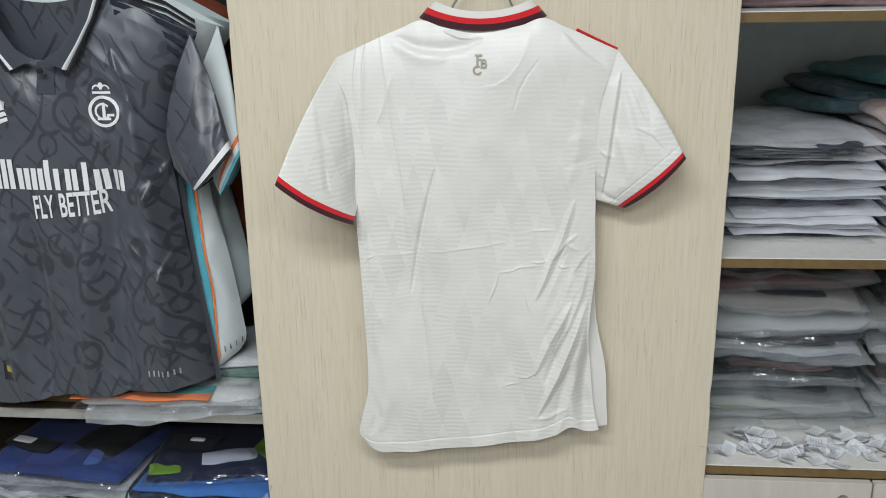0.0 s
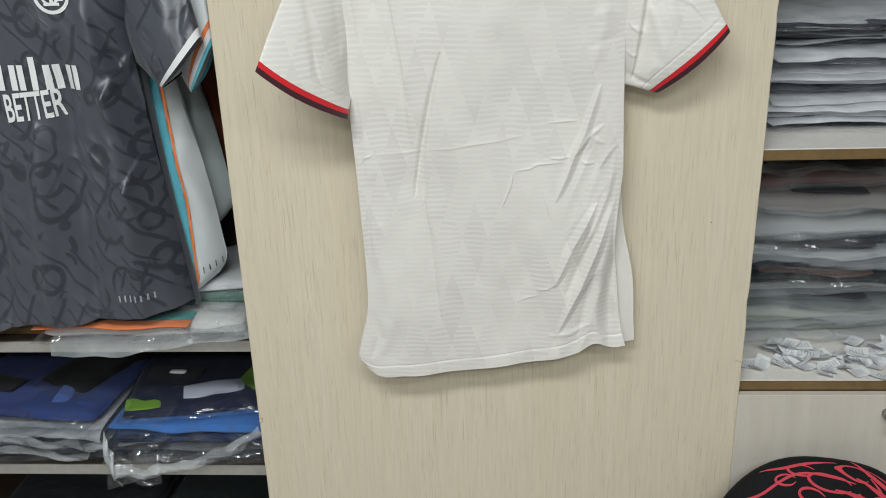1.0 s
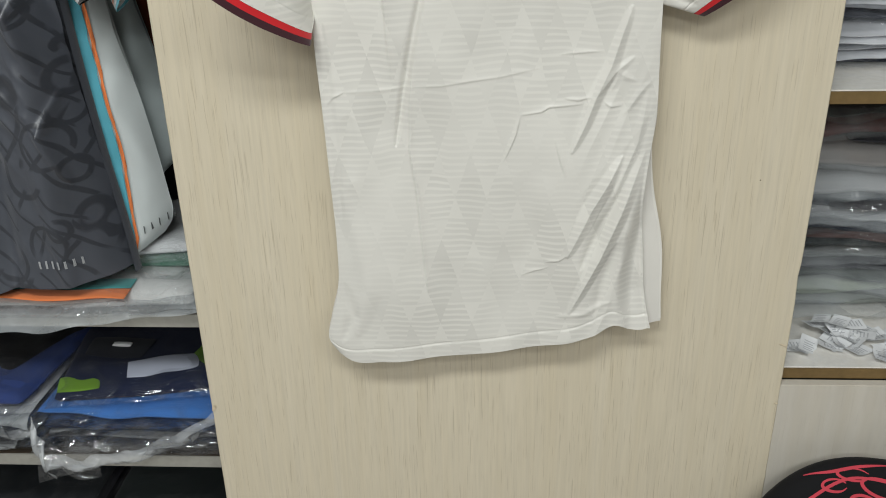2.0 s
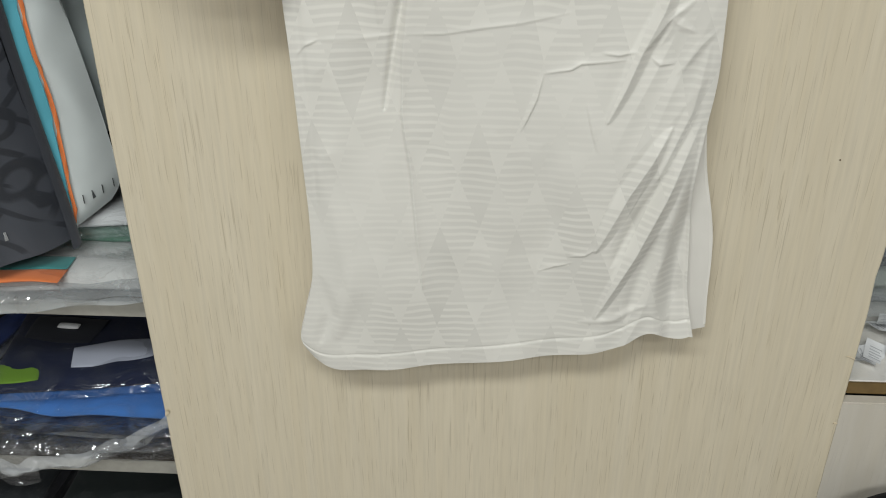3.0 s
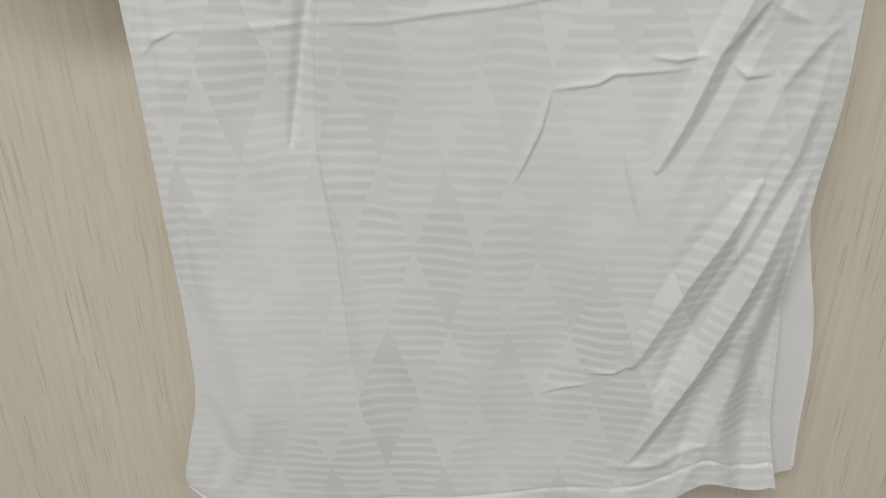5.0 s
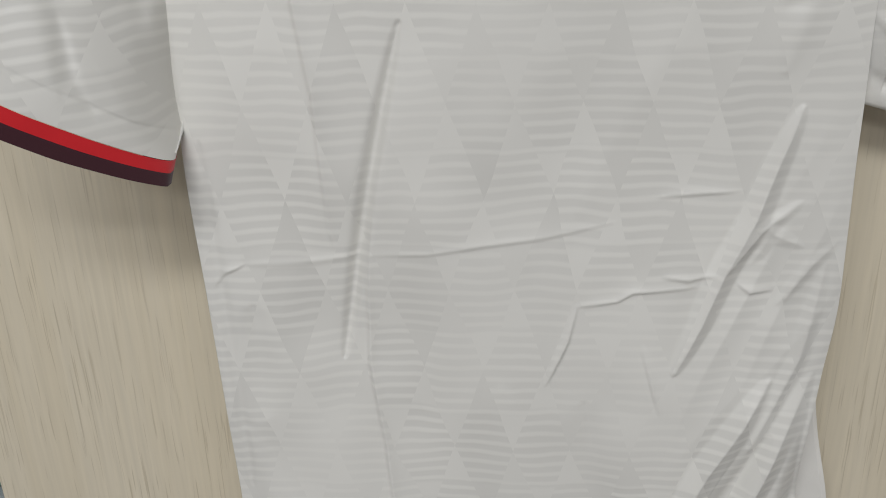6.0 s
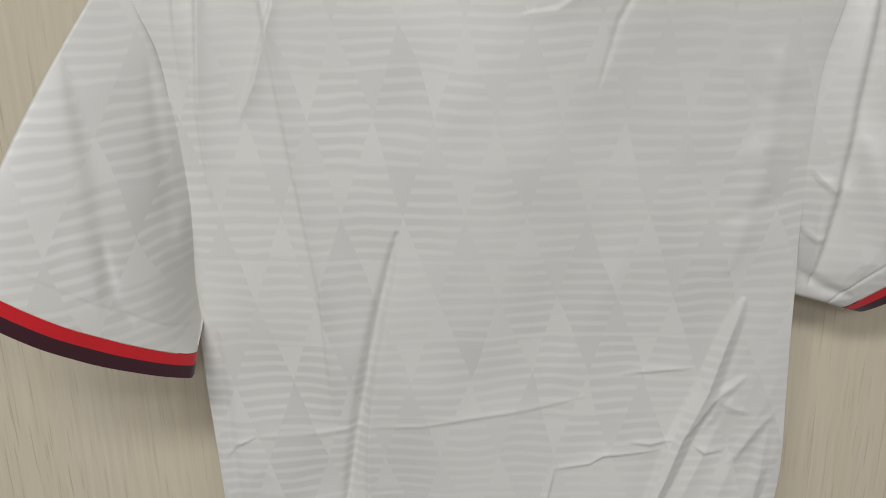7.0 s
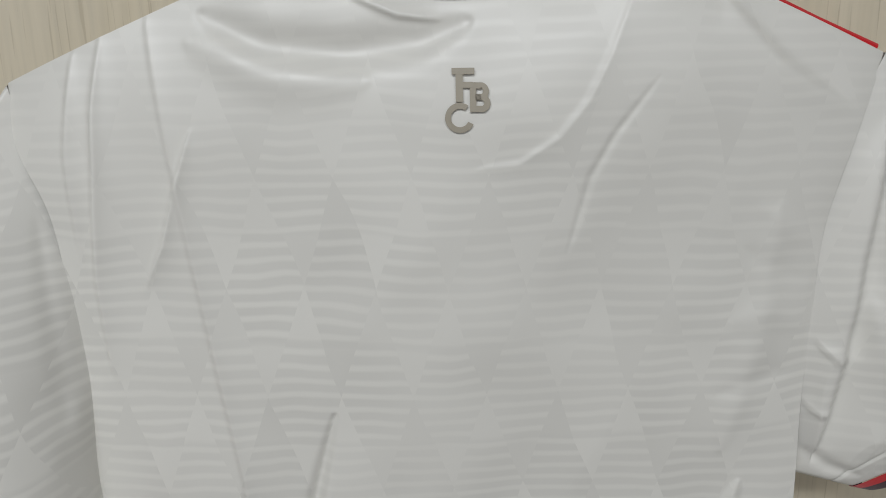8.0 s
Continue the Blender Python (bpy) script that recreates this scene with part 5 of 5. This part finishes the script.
def drooping_film(name, x0, x1, y0, drop, seed, label, base=0.714, film=None):
    """A loose open bag end that hangs over a shelf front."""
    u, v = np.meshgrid(np.linspace(0, 1, 50), np.linspace(0, 1, 24))
    X = x0 + (x1 - x0) * u
    edge = drop * (0.55 + 0.45 * np.sin(3.0 * u + seed))
    Y = y0 - 0.035 * np.sin(np.clip(v * 2, 0, 1) * math.pi / 2) + 0.012 * soft_noise(X, v * 0.1, 60, seed) * v - 0.012 * v
    Z = base + 0.012 * (u - 0.5) - edge * np.clip(v * 1.6 - 0.5, 0, 2) + 0.006 * soft_noise(X, v * 0.1, 80, seed + 1)
    b = thing(name, label, "plastic bag", x=(x0 + x1) / 2, y=y0, z=base)
    smooth(bit("film", grid_mesh(np.stack([X, Y, Z], -1)), film or CLEAR, b))
    return b


HAZY = film_material("hazy_bag_front", (0.60, 0.64, 0.66), 0.34, 1.0)
drooping_film("plastic_bag", -0.648, -0.315, 1.385, 0.026, 1, "hazy bag mouth hanging over the shelf front", 0.945, HAZY)
drooping_film("plastic_bag", -0.91, -0.60, 1.398, 0.034, 3, "milky bag end over the front of the blue shirt", 0.752, HAZY)
drooping_film("plastic_bag", -0.60, -0.325, 1.395, 0.055, 2, "empty clear plastic bag drooping over the shelf")


def bag_rim(points, width, label):
    """A folded bag mouth: a hazy ribbon that sags from point to point."""
    k = np.linspace(0, len(points) - 1, 60)
    c = np.stack([curve(k, [(i, p[a]) for i, p in enumerate(points)]) for a in range(3)], -1)
    rows = []
    for w in np.linspace(-0.5, 0.5, 7):
        off = np.stack([0.004 * np.sin(k * 9 + w * 5), -0.010 * np.cos(w * math.pi) + 0.005 * np.sin(k * 7), width * w + 0.003 * np.sin(k * 11 + w * 9)], -1)
        rows.append(c + off)
    b = thing("plastic_bag", label, "plastic bag", x=points[0][0], y=points[0][1], z=points[0][2])
    smooth(bit("film", grid_mesh(np.stack(rows, 0)), RIM, b))


RIM = film_material("hazy_bag_rim", (0.80, 0.83, 0.85), 0.30)
bag_rim([(-0.585, 1.352, 0.676), (-0.50, 1.350, 0.686), (-0.41, 1.352, 0.712), (-0.325, 1.362, 0.755)], 0.020, "rolled rim of a clear bag across the shelf edge")
bag_rim([(-0.90, 1.366, 0.755), (-0.78, 1.360, 0.742), (-0.66, 1.362, 0.728), (-0.60, 1.366, 0.722)], 0.014, "rolled rim of a clear bag along the pile")
bag_rim([(-0.90, 1.364, 0.722), (-0.75, 1.360, 0.718), (-0.635, 1.364, 0.700)], 0.012, "rolled rim of a clear bag along the pile")
bag_rim([(-0.592, 1.352, 0.745), (-0.585, 1.347, 0.71), (-0.578, 1.347, 0.672)], 0.040, "crumpled white bag corner over the shelf edge")
drooping_film("plastic_bag", -0.60, -0.50, 1.385, 0.05, 5, "crumpled white-edged bag corner over the lower shelf")
stack(-0.75, 1.55, 0.421, 0.32, 0.30, [(0.02, 0.02, 0.025), (0.04, 0.04, 0.05), (0.02, 0.025, 0.03)], 0.025, "dark folded shirt in a clear bag, bottom shelf", CLEAR, 1200, 0.005)
stack(-0.45, 1.55, 0.421, 0.28, 0.30, [(0.05, 0.05, 0.06), (0.02, 0.02, 0.025), (0.03, 0.04, 0.04)], 0.025, "dark folded shirt in a clear bag, bottom shelf", CLEAR, 1250, 0.005)

# ---- paper tags ----
def make_tag():
    """A small printed paper tag, a little curled, with bars in place of its print."""
    u, v = np.meshgrid(np.linspace(-1, 1, 7), np.linspace(-1, 1, 5))
    z = 0.0022 * u ** 2 + 0.0008 * v
    t = thing("paper_tag", "small white printed paper tag in a loose pile", "paper tag", "paper tags")
    part("paper", grid_mesh(np.stack([u * 0.0165, v * 0.0115, z], -1)), PAPER, t)
    shapes = []
    for i in range(5):
        x0 = -0.012 + 0.0045 * i
        y = np.array([-0.008 + 0.002 * (i % 2), 0.006])
        shapes.append(([(x0, y[0], 0.0022 * (x0 / 0.0165) ** 2 + 0.0004 - 0.0006), (x0 + 0.0016, y[0], 0.0022 * (x0 / 0.0165) ** 2 + 0.0004 - 0.0006), (x0 + 0.0016, y[1], 0.0022 * (x0 / 0.0165) ** 2 + 0.0012), (x0, y[1], 0.0022 * (x0 / 0.0165) ** 2 + 0.0012)], [], [(0, 1, 2, 3)]))
    part("print", merged(shapes), mat("pale_grey_print", (0.50, 0.51, 0.53), 0.7)[0], t)
    return t


first_tag = make_tag()
first_tag.matrix_basis = pose(0.60, 1.41, S2 + 0.004, 6, 4, 20)
for i in range(74):
    if i < 54:
        x = 0.475 + 0.265 * R.random() ** 0.9
        y = 1.405 + R.gauss(0, 0.020) - 0.02 * ((x - 0.47) / 0.27) * R.random()
    else:
        x, y = R.uniform(0.735, 0.98), 1.40 + R.gauss(0, 0.018)
    y = min(max(y, 1.352), 1.455)
    heap = 0.016 * math.exp(-((y - 1.42) / 0.022) ** 2)
    copy_thing(first_tag, pose(x, y, S2 + 0.003 + R.random() * heap, R.uniform(-16, 22), R.uniform(-18, 18), R.uniform(0, 360)))
for x, y, a in ((0.641, 1.350, 25), (0.672, 1.338, 140), (0.60, 1.362, 70)):
    copy_thing(first_tag, pose(x, y, S2 + 0.003, 2, 3, a))

# ---- chair ----
chair = thing("chair", "padded chair, black cover with red brush strokes", "chair", x=0.55, y=1.12, z=0)
COVER = knit("black_cover", (0.006, 0.006, 0.007), 0.85, 0.02)
STROKE = knit("red_stroke", (0.58, 0.055, 0.08), 0.8, 0.2)


def back_surface(u, v, grow=0.0):
    """The padded backrest: u round its outline, v across its thickness."""
    lean = -8
    a = math.pi * u
    ca, sa = math.cos(a), math.sin(a)
    w, h, t = 0.185 + grow, 0.30 + grow, 0.045 + grow
    k = math.cos(v * math.pi / 2)
    r = abs(k) ** 0.5
    x = -w * math.copysign(abs(ca) ** 0.75, ca) * r
    z = h * math.copysign(abs(sa) ** 0.85, sa) * r
    y = -t * math.sin(v * math.pi / 2)
    p = pose(0.552, 1.225, 0.478, lean, 6, -4) @ Vector((x, y, z))
    return tuple(p)


uu, vv = np.linspace(0, 2, 97)[:-1], np.linspace(-1, 1, 33)
smooth(bit("backrest", grid_mesh(np.array([[back_surface(a, b) for a in uu] for b in vv]), closed_u=True), COVER, chair, "rounded backrest with a black cover"))


def stroke(points, width):
    """A painted ribbon on the cover, thick in its middle."""
    k = np.linspace(0, len(points) - 1, 30)
    us, vs = curve(k, [(i, p[0]) for i, p in enumerate(points)]), curve(k, [(i, p[1]) for i, p in enumerate(points)])
    P = np.zeros((30, 3, 3))
    for i in range(30):
        d = np.array([np.gradient(us)[i], np.gradient(vs)[i]])
        n = np.array([-d[1] * 0.5, d[0] * 2]) / (np.hypot(d[1], d[0] * 2) + 1e-9)
        wd = 0.62 * width * (0.25 + 0.75 * math.sin(math.pi * (i + 0.5) / 30))
        for j, s in enumerate((-1, 0, 1)):
            P[i, j] = back_surface(us[i] + n[0] * wd * s * 0.5, vs[i] + n[1] * wd * s, 0.0012)
    return grid_mesh(P)


for pts, w in (
    ([(0.34, 0.12), (0.40, 0.20), (0.46, 0.17), (0.50, 0.13)], 0.035), ([(0.22, 0.18), (0.32, 0.38), (0.44, 0.30), (0.53, 0.36)], 0.025), ([(0.14, 0.30), (0.22, 0.42), (0.34, 0.55), (0.46, 0.54), (0.52, 0.50)], 0.03),
    ([(0.22, 0.42), (0.21, 0.55), (0.16, 0.62), (0.10, 0.66)], 0.06), ([(0.52, 0.05), (0.56, 0.22), (0.63, 0.30), (0.72, 0.20)], 0.04), ([(0.53, 0.30), (0.60, 0.38), (0.70, 0.36), (0.80, 0.34)], 0.04),
    ([(0.56, 0.5), (0.60, 0.42), (0.66, 0.55), (0.76, 0.62), (0.86, 0.55)], 0.04), ([(0.60, 0.20), (0.68, 0.12), (0.76, 0.22), (0.84, 0.18)], 0.03), ([(0.66, 0.45), (0.70, 0.60), (0.68, 0.75)], 0.04), ([(0.30, 0.7), (0.45, 0.68), (0.6, 0.75)], 0.03),
    ([(0.64, 0.30), (0.72, 0.42), (0.82, 0.46), (0.9, 0.40)], 0.04), ([(0.58, 0.28), (0.66, 0.33), (0.75, 0.27)], 0.03), ([(0.55, 0.16), (0.62, 0.24), (0.70, 0.30), (0.80, 0.26)], 0.022), ([(0.57, 0.36), (0.66, 0.40), (0.74, 0.46), (0.84, 0.42)], 0.022), ([(0.62, 0.10), (0.70, 0.22), (0.74, 0.36), (0.72, 0.50)], 0.022), ([(0.60, 0.60), (0.68, 0.66), (0.80, 0.70)], 0.022), ([(0.50, 0.62), (0.56, 0.70), (0.64, 0.68)], 0.022), ([(0.54, 0.44), (0.58, 0.54), (0.64, 0.58), (0.70, 0.52)], 0.05), ([(0.56, 0.26), (0.62, 0.44), (0.66, 0.62)], 0.03), ([(0.545, 0.60), (0.60, 0.50), (0.68, 0.47), (0.78, 0.50)], 0.05), ([(0.58, 0.64), (0.64, 0.50), (0.68, 0.36)], 0.03), ([(0.50, 0.44), (0.55, 0.47), (0.62, 0.50), (0.72, 0.56)], 0.035),
):
    bit("brush_stroke", stroke(pts, w), STROKE, chair, "red brush stroke")
for u0, v0, ru, rv in ((0.44, 0.26, 0.030, 0.07), (0.49, 0.38, 0.035, 0.08), (0.53, 0.24, 0.028, 0.09), (0.46, 0.50, 0.030, 0.06), (0.40, 0.34, 0.026, 0.06)):
    loop = [(u0 + ru * math.cos(a), v0 + rv * math.sin(a + 0.4)) for a in np.linspace(0.3, 5.9, 9)]
    bit("brush_stroke", stroke(loop, 0.022), STROKE, chair, "red brush stroke")
seat_bm = slab(0.42, 0.40, 0.075, 77, 0.001, 5)
seat = bit("seat", seat_bm, COVER, chair)
seat.matrix_parent_inverse = Matrix.Identity(4)
seat.location = (0.0, -0.13, 0.44)
smooth(seat)
for dx, dy in ((-0.17, -0.29), (0.17, -0.29), (-0.17, 0.03), (0.17, 0.03)):
    bit("leg", tube([(0.55 + dx, 1.12 + dy, 0.0), (0.55 + dx * 0.95, 1.12 + dy * 0.95, 0.41)], 0.011), STEEL, chair)
for dx in (-0.1, 0.1):
    bit("back_strut", tube([(0.55 + dx, 1.12, 0.41), (0.55 + dx, 1.2, 0.45), (0.55 + dx, 1.215, 0.55)], 0.01), STEEL, chair)
